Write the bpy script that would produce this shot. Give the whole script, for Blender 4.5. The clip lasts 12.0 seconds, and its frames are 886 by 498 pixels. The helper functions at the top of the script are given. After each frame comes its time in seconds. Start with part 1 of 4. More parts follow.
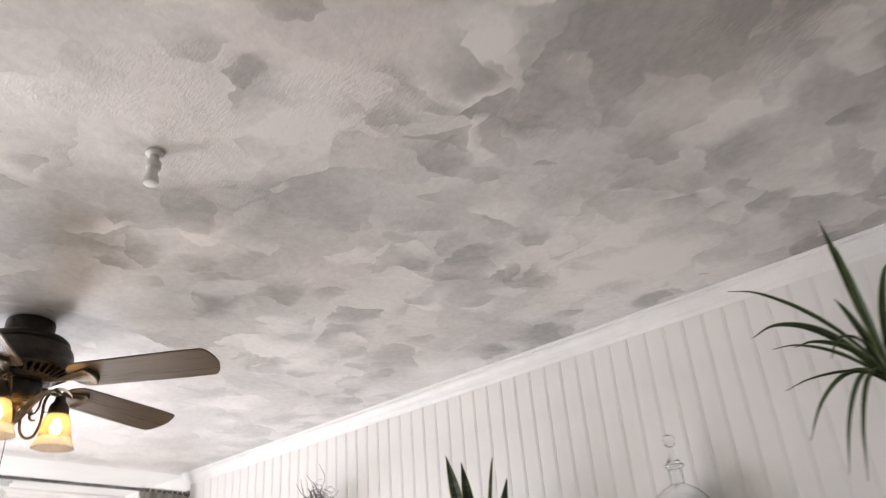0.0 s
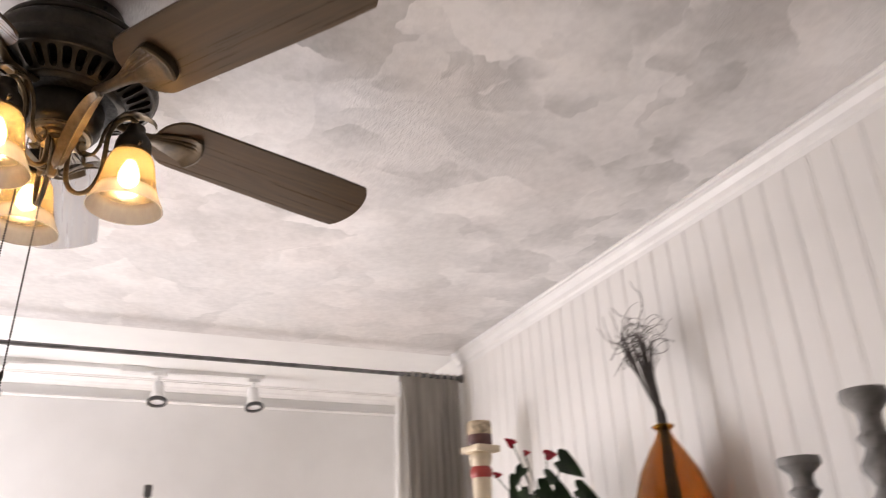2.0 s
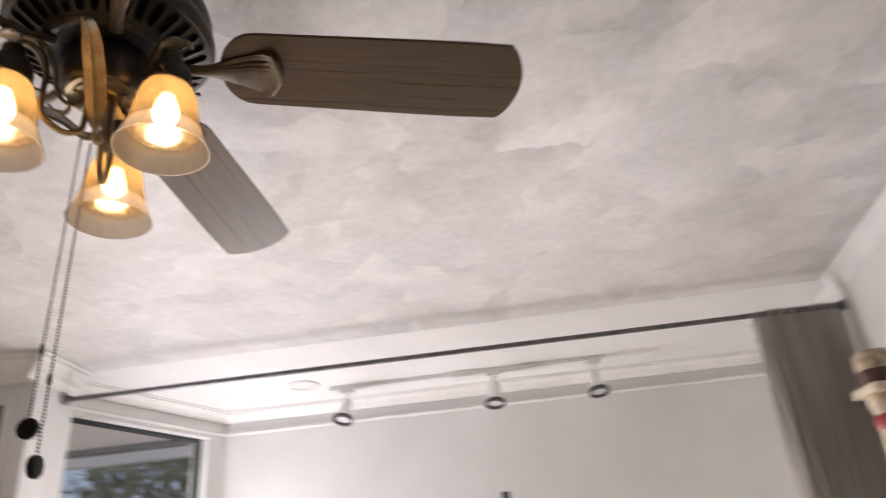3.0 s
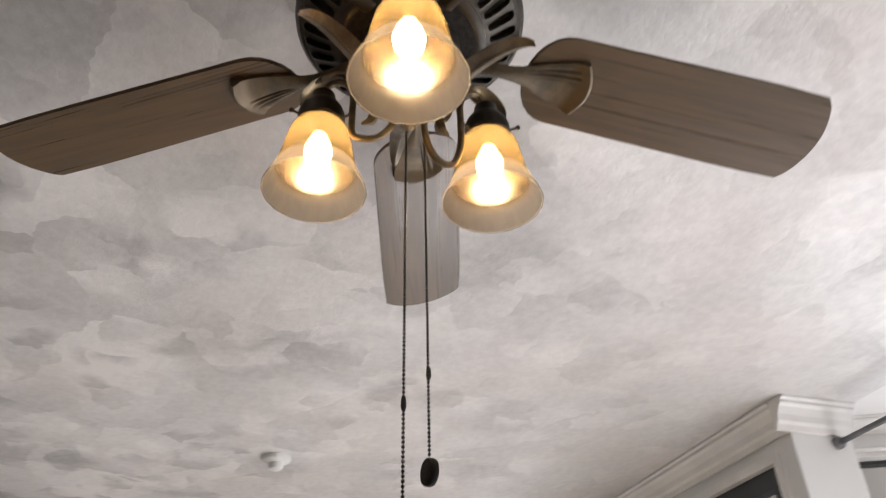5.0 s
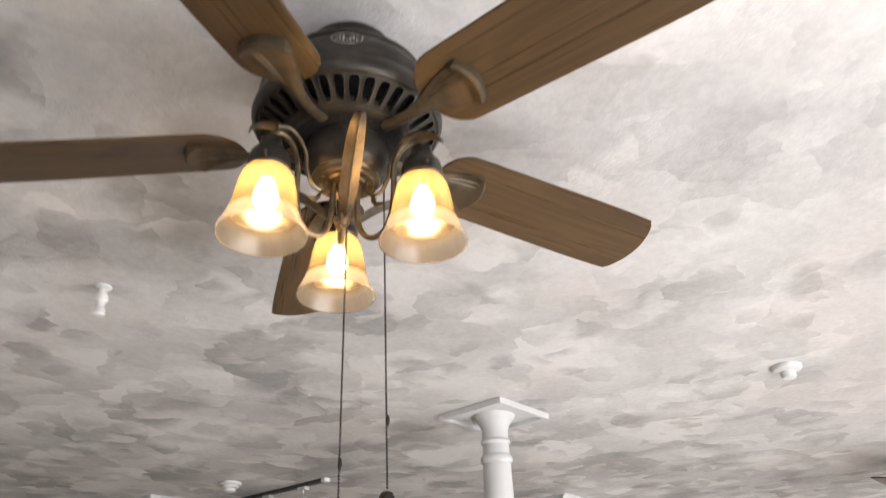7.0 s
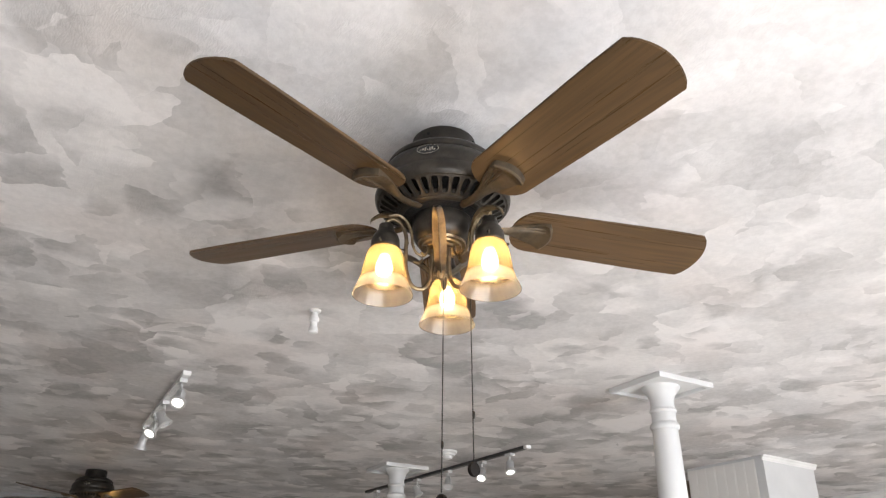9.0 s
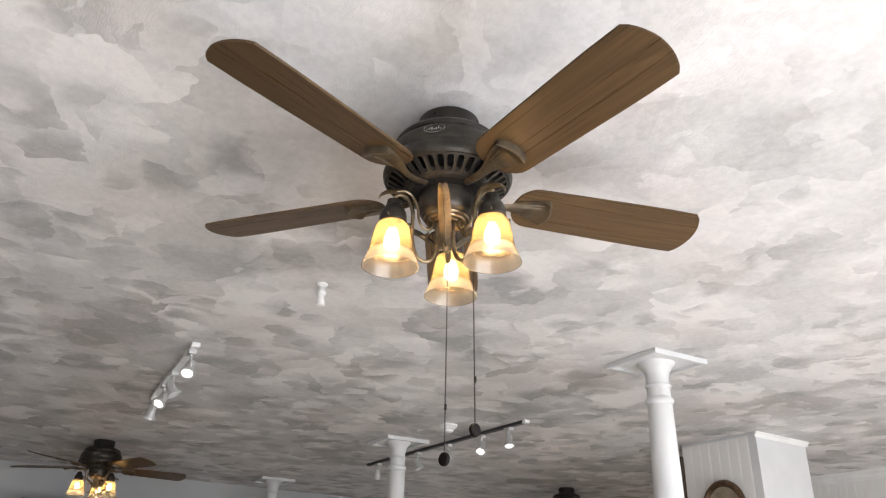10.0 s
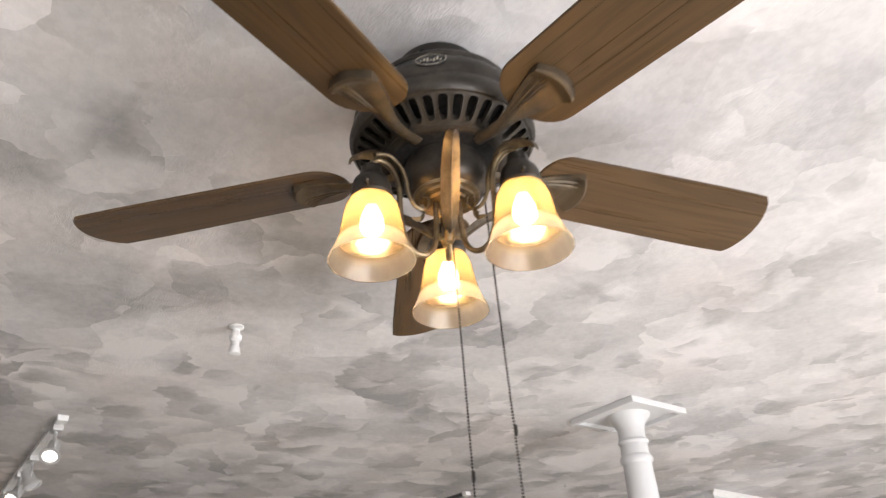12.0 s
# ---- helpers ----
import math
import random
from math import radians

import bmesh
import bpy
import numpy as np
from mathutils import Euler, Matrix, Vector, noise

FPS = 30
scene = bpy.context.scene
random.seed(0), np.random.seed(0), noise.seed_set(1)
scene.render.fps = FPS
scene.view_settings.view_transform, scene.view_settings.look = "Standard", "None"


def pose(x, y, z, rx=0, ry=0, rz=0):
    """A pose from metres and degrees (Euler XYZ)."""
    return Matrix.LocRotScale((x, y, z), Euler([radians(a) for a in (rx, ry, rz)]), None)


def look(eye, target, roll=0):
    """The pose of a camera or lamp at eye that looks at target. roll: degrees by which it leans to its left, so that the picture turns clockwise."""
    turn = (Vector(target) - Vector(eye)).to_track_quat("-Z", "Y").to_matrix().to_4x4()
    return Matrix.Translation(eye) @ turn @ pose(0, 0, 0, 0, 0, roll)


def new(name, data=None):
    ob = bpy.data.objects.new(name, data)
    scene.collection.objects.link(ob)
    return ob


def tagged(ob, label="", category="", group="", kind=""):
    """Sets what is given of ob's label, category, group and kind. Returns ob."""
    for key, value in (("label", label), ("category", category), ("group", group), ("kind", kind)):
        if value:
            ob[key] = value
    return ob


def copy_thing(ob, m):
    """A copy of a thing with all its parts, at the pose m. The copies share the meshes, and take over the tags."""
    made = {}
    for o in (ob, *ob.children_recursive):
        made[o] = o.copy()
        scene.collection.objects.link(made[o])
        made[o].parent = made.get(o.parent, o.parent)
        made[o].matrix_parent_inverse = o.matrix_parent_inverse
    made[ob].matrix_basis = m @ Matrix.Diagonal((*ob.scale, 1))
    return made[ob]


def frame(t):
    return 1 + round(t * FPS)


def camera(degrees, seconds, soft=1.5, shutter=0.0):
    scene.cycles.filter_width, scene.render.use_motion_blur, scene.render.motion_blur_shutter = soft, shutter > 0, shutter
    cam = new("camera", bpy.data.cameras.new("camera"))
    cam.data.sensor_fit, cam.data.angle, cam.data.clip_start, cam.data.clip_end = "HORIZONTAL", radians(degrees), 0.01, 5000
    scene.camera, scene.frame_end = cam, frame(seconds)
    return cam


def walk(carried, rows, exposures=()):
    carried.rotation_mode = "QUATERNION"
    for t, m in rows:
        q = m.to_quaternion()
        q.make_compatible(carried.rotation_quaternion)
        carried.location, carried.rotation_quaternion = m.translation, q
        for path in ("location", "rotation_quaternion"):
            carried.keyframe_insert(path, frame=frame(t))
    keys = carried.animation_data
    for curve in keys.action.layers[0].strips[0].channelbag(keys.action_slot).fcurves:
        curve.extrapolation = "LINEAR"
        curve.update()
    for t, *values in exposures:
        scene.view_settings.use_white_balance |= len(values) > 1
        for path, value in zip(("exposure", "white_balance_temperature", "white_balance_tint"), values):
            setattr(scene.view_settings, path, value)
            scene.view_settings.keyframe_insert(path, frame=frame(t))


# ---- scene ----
cam = camera(61.25, 12.0, 1.15, 0.35)
PATH = [
    (0, (-0.840, -2.603, 1.697), (0.501, -1.449, 2.631), -4.47),
    (0.5, (-0.570, -2.208, 1.773), (0.743, -1.061, 2.751), -8.18),
    (1, (-0.309, -1.880, 1.729), (0.865, -0.579, 2.693), -2.07),
    (1.5, (-0.126, -1.527, 1.724), (0.989, -0.115, 2.597), 0.34),
    (2, (0.141, -1.319, 1.709), (0.911, 0.325, 2.548), -2.48),
    (2.5, (0.431, -1.100, 1.721), (0.780, 0.674, 2.575), -3.20),
    (3, (0.609, -0.835, 1.732), (0.386, 0.939, 2.629), -4.65),
    (3.3, (0.664, -0.703, 1.764), (-0.040, 0.883, 2.759), -5.68),
    (3.5, (0.687, -0.626, 1.772), (-0.261, 0.800, 2.805), -4.24),
    (3.7, (0.696, -0.573, 1.767), (-0.392, 0.744, 2.807), -4.35),
    (5.3, (0.611, -0.067, 1.734), (-1.045, 0.213, 2.821), -1.05),
    (5.5, (0.544, -0.001, 1.721), (-1.175, 0.119, 2.735), -1.78),
    (6, (0.477, 0.187, 1.751), (-1.181, -0.271, 2.771), -2.38),
    (6.5, (0.539, 0.457, 1.771), (-0.934, -0.494, 2.734), 0.14),
    (7, (0.677, 0.731, 1.801), (-0.685, -0.350, 2.789), -1.97),
    (7.5, (0.787, 0.967, 1.836), (-0.454, -0.250, 2.826), -2.63),
    (7.7, (0.794, 1.059, 1.865), (-0.367, -0.259, 2.822), -1.39),
    (9.3, (0.807, 1.288, 1.680), (-0.140, -0.228, 2.577), 1.37),
    (9.5, (0.826, 1.305, 1.668), (-0.123, -0.221, 2.546), 1.75),
    (10, (0.846, 1.328, 1.661), (-0.117, -0.197, 2.526), 1.68),
    (10.5, (0.860, 1.335, 1.661), (-0.123, -0.185, 2.510), 1.07),
    (11, (0.835, 1.269, 1.708), (-0.207, -0.231, 2.525), -0.31),
    (11.5, (0.785, 1.035, 1.766), (-0.387, -0.309, 2.672), -1.28),
    (12, (0.676, 0.742, 1.799), (-0.466, -0.542, 2.822), -4.00),
]
EXPOSURES = [(0, -0.05, 6650, 16), (1, -0.25, 6750, 17), (1.5, -0.38, 6800, 17), (2, -0.5, 7150, 22), (3, -0.9, 7000, 21), (3.7, -1.1, 6800, 18), (5.3, -0.72, 6700, 15), (6, -0.43, 6690, 14),
             (7, -0.13, 6640, 14), (9.5, -0.03, 6490, 13), (10.5, -0.02, 6510, 13), (12, 0.02, 6640, 15)]
walk(cam, [(t, look(e, g, r)) for t, e, g, r in PATH], EXPOSURES)

H = 2.772          # ceiling height
WX = 1.700         # board wall
BY = -6.75         # back wall
LX = -5.50         # far side wall

# ---- world and light ----
world = bpy.data.worlds.new("world")
scene.world = world
world.use_nodes = True
wn = world.node_tree
sky = wn.nodes.new("ShaderNodeTexSky")
sky.sky_type, sky.sun_disc = "NISHITA", False
sky.sun_elevation, sky.sun_rotation = radians(58), radians(63)
wn.links.new(sky.outputs[0], wn.nodes["Background"].inputs[0])
wn.nodes["Background"].inputs[1].default_value = 0.15


def lamp(name, kind, m, energy, colour, **more):
    data = bpy.data.lights.new(name, kind)
    data.energy, data.color = energy, colour
    ob = new(name, data)
    ob.matrix_world = m
    for k, v in more.items():
        if k == "size":
            data.shape, data.size, data.size_y = "RECTANGLE", v[0], v[1]
        if k == "angle":
            data.angle = v
        if k == "radius":
            data.shadow_soft_size = v
    return ob


lamp("sun", "SUN", look((5, 2.5, 9), (0, 0, 0)), 5.0, (1, 0.95, 0.88), angle=radians(0.6))
DAY = (0.93, 0.97, 1.0)
lamp("daylight_entrance", "AREA", look((-2.05, 1.80, 0.52), (-1.70, 0.0, 0.50)), 125, DAY, size=(1.25, 0.9))
lamp("daylight_bay_side", "AREA", look((-1.20, 2.36, 1.35), (0.8, 2.42, 1.75)), 65, (0.90, 0.96, 1.02), size=(0.55, 1.5))
# soft daylight added at the unseen lower windows of both bays
lamp("daylight_bay", "AREA", look((0.3, 2.66, 1.35), (0.1, 0.6, 0.2)), 112, DAY, size=(2.3, 1.4))
lamp("daylight_bay", "AREA", look((-4.4, 2.66, 1.35), (-4.2, 0.6, 0.2)), 58, DAY, size=(2.0, 1.4))

# mirrored fill lamp at the splayed window, added to brighten the second bay
lamp("daylight_bay_side", "AREA", look((-3.12, 2.36, 1.35), (-5.0, 2.42, 1.75)), 38, (0.90, 0.96, 1.02), size=(0.55, 1.5))

scene.view_settings.exposure = 0.0

# ---- materials ----


class Nodes:
    """Short node building for one material."""

    def __init__(self, name):
        self.m = bpy.data.materials.new(name)
        self.m.use_nodes = True
        self.t = self.m.node_tree
        self.b = self.t.nodes["Principled BSDF"]

    def add(self, kind, ins=(), **props):
        n = self.t.nodes.new("ShaderNode" + kind)
        for k, v in props.items():
            if k == "operation":
                n.operation = v
            elif k == "data_type":
                n.data_type = v
            elif k == "feature":
                n.feature = v
            elif k == "interpolation":
                n.interpolation_type = v
        for k, v in dict(ins).items():
            self.put(n.inputs[k], v)
        return n

    def put(self, sock, v):
        if isinstance(v, bpy.types.NodeSocket):
            self.t.links.new(v, sock)
        else:
            sock.default_value = v

    def coord(self, which="Object"):
        return self.add("TexCoord").outputs[which]

    def scaled(self, vec, s):
        return self.add("Mapping", {"Vector": vec, "Scale": s}).outputs[0]

    def noise(self, vec, scale, detail=4.0, rough=0.55, dist=0.0):
        return self.add("TexNoise", {"Vector": vec, "Scale": scale, "Detail": detail, "Roughness": rough, "Distortion": dist})

    def math(self, op, a, b=0.0, c=0.0):
        return self.add("Math", {0: a, 1: b, 2: c}, operation=op).outputs[0]

    def vmath(self, op, a, b=(0, 0, 0), s=None):
        n = self.add("VectorMath", {0: a, 1: b}, operation=op)
        if s is not None:
            n.inputs["Scale"].default_value = s
        return n.outputs["Value"] if op in ("DOT_PRODUCT", "LENGTH") else n.outputs[0]

    def span(self, v, a, b, c=0.0, d=1.0, smooth=True):
        n = self.add("MapRange", {0: v, 1: a, 2: b, 3: c, 4: d}, interpolation="SMOOTHSTEP" if smooth else "LINEAR")
        return n.outputs[0]

    def mix(self, f, a, b):
        n = self.add("Mix", data_type="RGBA")
        self.put(n.inputs[0], f)
        for i, v in ((6, a), (7, b)):
            self.put(n.inputs[i], (*v, 1) if isinstance(v, tuple) and len(v) == 3 else v)
        return n.outputs[2]

    def bump(self, h, strength, dist=0.002):
        self.put(self.b.inputs["Normal"], self.add("Bump", {"Height": h, "Strength": strength, "Distance": dist}).outputs[0])

    def done(self, colour, rough=0.5, metal=0.0, **more):
        self.put(self.b.inputs["Base Color"], (*colour, 1) if isinstance(colour, tuple) and len(colour) == 3 else colour)
        self.put(self.b.inputs["Roughness"], rough)
        self.put(self.b.inputs["Metallic"], metal)
        return self.m


def mat_plain(name, colour, rough=0.5, metal=0.0, vary=0.12, scale=9.0, bump=0.0, bscale=120.0):
    n = Nodes(name)
    c = n.coord()
    f = n.noise(c, scale, 5).outputs[0]
    lo = tuple(v * (1 - vary) for v in colour)
    hi = tuple(min(1, v * (1 + vary)) for v in colour)
    if bump:
        n.bump(n.noise(c, bscale, 3).outputs[0], bump)
    fine = n.noise(c, scale * 7, 3).outputs[0]
    r = n.span(fine, 0.3, 0.7, rough * 0.85, min(1, rough * 1.15))
    return n.done(n.mix(n.span(f, 0.3, 0.7), lo, hi), r, metal)


def mat_ceiling():
    """Hand-trowelled plaster, sponged in overlapping grey and white strokes."""
    n = Nodes("sponged_plaster")
    c = n.coord()
    warp = n.vmath("SUBTRACT", n.noise(c, 4.5, 3, 0.6).outputs[1], (0.5, 0.5, 0.5))
    p = n.vmath("ADD", c, n.vmath("SCALE", warp, s=0.20))
    fine = n.vmath("SUBTRACT", n.noise(c, 26, 3, 0.6).outputs[1], (0.5, 0.5, 0.5))
    p = n.vmath("ADD", p, n.vmath("SCALE", fine, s=0.018))
    p = n.vmath("MULTIPLY", p, (1, 1, 0))
    tone = n.span(n.noise(c, 0.9, 3).outputs[0], 0.3, 0.7, 0.42, 0.6)
    for i, (s, amt, thr) in enumerate(((1.4, 0.6, 0.1), (2.1, 0.65, 0.15), (3.2, 0.66, 0.25), (4.9, 0.60, 0.35), (7.6, 0.48, 0.45))):
        q = n.vmath("ADD", p, (i * 3.7, i * 1.9, 0))
        v = n.add("TexVoronoi", {"Vector": q, "Scale": s, "Randomness": 1.0}, feature="F1")
        col = n.add("SeparateColor", {0: v.outputs["Color"]}).outputs
        ang = n.math("MULTIPLY", col[1], 6.283)
        axis = n.add("CombineXYZ", {0: n.math("COSINE", ang), 1: n.math("SINE", ang)}).outputs[0]
        run = n.vmath("DOT_PRODUCT", n.vmath("SUBTRACT", q, v.outputs["Position"]), axis)
        across = n.vmath("DOT_PRODUCT", n.vmath("SUBTRACT", q, v.outputs["Position"]), n.vmath("CROSS_PRODUCT", axis, (0, 0, 1)))
        fade = n.math("MULTIPLY", n.span(run, -0.42 / s, 0.30 / s), n.span(n.math("ABSOLUTE", across), 0.15 / s, 0.55 / s, 1.0, 0.0))
        on = n.math("GREATER_THAN", col[0], thr)
        a = n.math("MULTIPLY", n.math("MULTIPLY", fade, on), amt)
        m = n.add("Mix", {0: a, 2: tone, 3: col[2]}, data_type="FLOAT")
        tone = m.outputs[0]
    # grazing sheen put into the colour: stroke contrast grows towards -y
    calm = n.span(n.add("SeparateXYZ", {0: c}).outputs[1], 1.7, -1.4, 0.34, 1.0)
    tone = n.add("Mix", {0: calm, 2: 0.62, 3: tone}, data_type="FLOAT").outputs[0]
    dab = n.noise(c, 38, 4, 0.65).outputs[0]
    tone = n.math("ADD", tone, n.span(dab, 0.3, 0.7, -0.05, 0.05))
    colour = n.mix(n.span(tone, 0.16, 0.80, smooth=False), CEIL_DARK, CEIL_LIGHT)
    warm = n.span(n.noise(c, 1.7, 3).outputs[0], 0.42, 0.66, 0.0, 0.35)
    colour = n.mix(warm, colour, n.mix(n.span(tone, 0.16, 0.80, smooth=False), CEIL_WARM_DARK, CEIL_WARM))
    relief = n.math("ADD", n.noise(c, 70, 4, 0.6, 0.6).outputs[0], n.math("MULTIPLY", tone, 0.8))
    ridges = n.math("MULTIPLY", n.noise(n.scaled(c, (1, 0.35, 1)), 120, 2, 0.5, 1.5).outputs[0], n.span(n.noise(c, 3.1, 2).outputs[0], 0.52, 0.64))
    n.bump(n.math("ADD", relief, n.math("MULTIPLY", ridges, 2.2)), 0.34, 0.003)
    return n.done(colour, n.span(tone, 0.15, 0.85, 0.72, 0.34))


CEIL_DARK, CEIL_LIGHT = (0.335, 0.330, 0.328), (0.815, 0.797, 0.790)
CEIL_WARM_DARK, CEIL_WARM = (0.42, 0.375, 0.35), (0.83, 0.755, 0.725)


def mat_wood(name, dark, light, rough=0.4, along="X", scale=1.0):
    n = Nodes(name)
    c = n.coord()
    s = {"X": (1.2, 14, 14), "Y": (14, 1.2, 14), "Z": (14, 14, 1.2)}[along]
    shift = n.add("ObjectInfo").outputs["Random"]
    c = n.vmath("ADD", n.scaled(c, tuple(v * scale for v in s)), n.add("CombineXYZ", {0: n.math("MULTIPLY", shift, 37.0), 1: n.math("MULTIPLY", shift, 11.0)}).outputs[0])
    wide = n.noise(c, 1.1, 3, 0.5, 1.3).outputs[0]
    rings = n.span(n.math("SINE", n.math("MULTIPLY", wide, 34.0)), -1.0, 1.0, smooth=False)
    pores = n.noise(n.scaled(c, (0.8, 5, 5) if along == "X" else (5, 5, 0.8)), 2.5, 4, 0.6).outputs[0]
    f = n.math("ADD", n.math("MULTIPLY", rings, 0.20), n.math("MULTIPLY", pores, 0.62))
    n.put(n.b.inputs["Specular IOR Level"], 0.5)
    n.bump(pores, 0.12, 0.001)
    return n.done(n.mix(n.span(f, 0.05, 0.85), dark, light), n.span(pores, 0.3, 0.7, rough * 0.8, rough * 1.2))


def mat_metal(name, colour, dark, rough=0.4, metal=0.85):
    n = Nodes(name)
    c = n.coord()
    f = n.noise(c, 22, 5, 0.65).outputs[0]
    g = n.noise(c, 140, 3).outputs[0]
    n.bump(g, 0.06, 0.001)
    return n.done(n.mix(n.span(f, 0.35, 0.68), dark, colour), n.span(g, 0.3, 0.7, rough * 0.8, rough * 1.25), metal)


def mat_shade():
    """Frosted amber-tinted glass of a lamp shade, lets the bulb shine through."""
    n = Nodes("frosted_shade_glass")
    t = n.t
    c = n.coord()
    z = n.add("SeparateXYZ", {0: c}).outputs[2]
    ribs = n.noise(n.scaled(c, (1, 1, 0.12)), 95, 2).outputs[0]
    clear = n.span(z, -0.410, -0.430, 0.24, 0.40)
    tint = n.mix(n.span(z, -0.428, -0.412), (0.260, 0.240, 0.215), (0.104, 0.084, 0.052))
    body = n.mix(n.span(z, -0.428, -0.412), (0.80, 0.74, 0.68), (0.80, 0.60, 0.34))
    tr = n.add("BsdfTranslucent", {0: tint})
    tp = n.add("BsdfTransparent", {0: n.mix(n.span(z, -0.428, -0.412), (1.0, 0.95, 0.88), (1.0, 0.87, 0.64))})
    gl = n.add("BsdfGlossy", {0: (1, 0.95, 0.88, 1), "Roughness": 0.25})
    df = n.add("BsdfDiffuse", {0: body})
    a = n.add("MixShader", {0: n.math("ADD", clear, n.math("MULTIPLY", n.span(ribs, 0.35, 0.65, -0.03, 0.03), n.span(z, -0.416, -0.430))), 1: tr.outputs[0], 2: tp.outputs[0]})
    b = n.add("MixShader", {0: 0.03, 1: a.outputs[0], 2: df.outputs[0]})
    d = n.add("MixShader", {0: 0.05, 1: b.outputs[0], 2: gl.outputs[0]})
    t.links.new(d.outputs[0], t.nodes["Material Output"].inputs[0])
    return n.m


def mat_glow(name, colour, strength):
    n = Nodes(name)
    n.put(n.b.inputs["Emission Color"], (*colour, 1))
    n.put(n.b.inputs["Emission Strength"], strength)
    return n.done((0.9, 0.9, 0.9), 0.4)


def mat_glass(name, colour=(1, 1, 1), rough=0.02, thin=True):
    n = Nodes(name)
    if thin:
        t = n.t
        tp = n.add("BsdfTransparent", {0: (*colour, 1)})
        gl = n.add("BsdfGlossy", {"Roughness": rough})
        m = n.add("MixShader", {0: 0.06, 1: tp.outputs[0], 2: gl.outputs[0]})
        t.links.new(m.outputs[0], t.nodes["Material Output"].inputs[0])
        return n.m
    n.put(n.b.inputs["Transmission Weight"], 1.0)
    n.put(n.b.inputs["IOR"], 1.45)
    return n.done(colour, rough)


def mat_leaf(name, dark, light, band=0.0):
    n = Nodes(name)
    c = n.coord()
    f = n.noise(c, 14, 4).outputs[0]
    col = n.mix(n.span(f, 0.3, 0.7), dark, light)
    if band:
        w = n.noise(n.scaled(c, (6, 6, 55)), 1.0, 3, 0.6, 0.8).outputs[0]
        col = n.mix(n.span(w, 0.45, 0.62, 0, band), col, (0.16, 0.20, 0.13))
    n.bump(n.noise(c, 60, 3).outputs[0], 0.1, 0.001)
    n.put(n.b.inputs["Specular IOR Level"], 0.4)
    return n.done(col, 0.42)


def mat_fabric():
    n = Nodes("curtain_linen")
    c = n.coord()
    weave = n.math("ADD", n.noise(n.scaled(c, (1, 1, 0.05)), 420, 2).outputs[0], n.noise(n.scaled(c, (0.05, 0.05, 1)), 420, 2).outputs[0])
    f = n.noise(n.scaled(c, (1, 1, 0.12)), 16, 4).outputs[0]
    n.bump(weave, 0.25, 0.001)
    col = n.mix(n.span(f, 0.3, 0.7), (0.56, 0.535, 0.50), (0.76, 0.73, 0.69))
    tr = n.add("BsdfTranslucent", {0: col})
    m = n.add("MixShader", {0: 0.4, 1: n.b.outputs[0], 2: tr.outputs[0]})
    n.t.links.new(m.outputs[0], n.t.nodes["Material Output"].inputs[0])
    return n.done(col, 0.95)


M_CEIL = mat_ceiling()
M_WHITE = mat_plain("white_paint", (0.80, 0.795, 0.785), 0.42, vary=0.04, scale=2.5, bump=0.05, bscale=60)
M_GREYWHITE = mat_plain("grey_white_paint", (0.64, 0.645, 0.645), 0.45, vary=0.05, scale=3, bump=0.08, bscale=50)
M_PANEL = mat_plain("white_board_paint", (0.76, 0.745, 0.72), 0.4, vary=0.05, scale=1.6, bump=0.05, bscale=45)
M_TRIM = mat_plain("white_trim_paint", (0.80, 0.79, 0.775), 0.35, vary=0.05, scale=6)
M_WALL = mat_plain("pale_grey_wall_paint", (0.44, 0.45, 0.455), 0.6, vary=0.05, scale=1.2, bump=0.05)
# floor is out of view; its pale tone is picked to bounce light upward
M_FLOOR = mat_wood("bounce_pale_floor", (0.40, 0.33, 0.25), (0.58, 0.50, 0.40), 0.35, "Y", 0.4)
M_BRONZE = mat_metal("aged_bronze", (0.062, 0.053, 0.043), (0.032, 0.028, 0.023), 0.40, 0.6)
# near black carries the shade inside the slots; also colours flywheel and screws
M_BRONZE_SHADE = mat_metal("dark_metal_and_slot_shade", (0.012, 0.011, 0.010), (0.006, 0.006, 0.006), 0.7, 0.2)
M_BRASS = mat_metal("antique_brass", (0.34, 0.26, 0.155), (0.17, 0.13, 0.082), 0.36, 0.85)
M_LEAFBRASS = mat_metal("pewter_brass", (0.22, 0.19, 0.15), (0.11, 0.095, 0.075), 0.38, 0.75)
M_BLADE = mat_wood("walnut_blade", (0.054, 0.031, 0.013), (0.122, 0.069, 0.029), 0.33, "X", 1.0)
M_SHADE = mat_shade()
M_BULB = mat_glow("lit_bulb", (1.0, 0.75, 0.44), 260.0)
M_BULBBASE = mat_metal("bulb_screw_base", (0.55, 0.53, 0.48), (0.42, 0.40, 0.36), 0.35, 0.8)
M_CHAIN = mat_metal("dark_chain", (0.05, 0.045, 0.04), (0.02, 0.018, 0.016), 0.4, 0.8)
M_BLACK = mat_plain("dark_stained_wood", (0.010, 0.008, 0.007), 0.6, vary=0.3, scale=60)
M_BLACK.node_tree.nodes["Principled BSDF"].inputs["Specular IOR Level"].default_value = 0.12
M_ROD = mat_metal("grey_iron_rod", (0.24, 0.24, 0.25), (0.14, 0.14, 0.145), 0.4, 0.8)
M_TRACK = mat_plain("white_enamel", (0.78, 0.78, 0.77), 0.3, vary=0.04, scale=20)
M_TRACK_D = mat_plain("dark_track_metal", (0.05, 0.05, 0.05), 0.4, vary=0.2, scale=20)
M_NICKEL = mat_metal("satin_nickel_enamel", (0.62, 0.62, 0.61), (0.57, 0.57, 0.56), 0.38, 0.35)
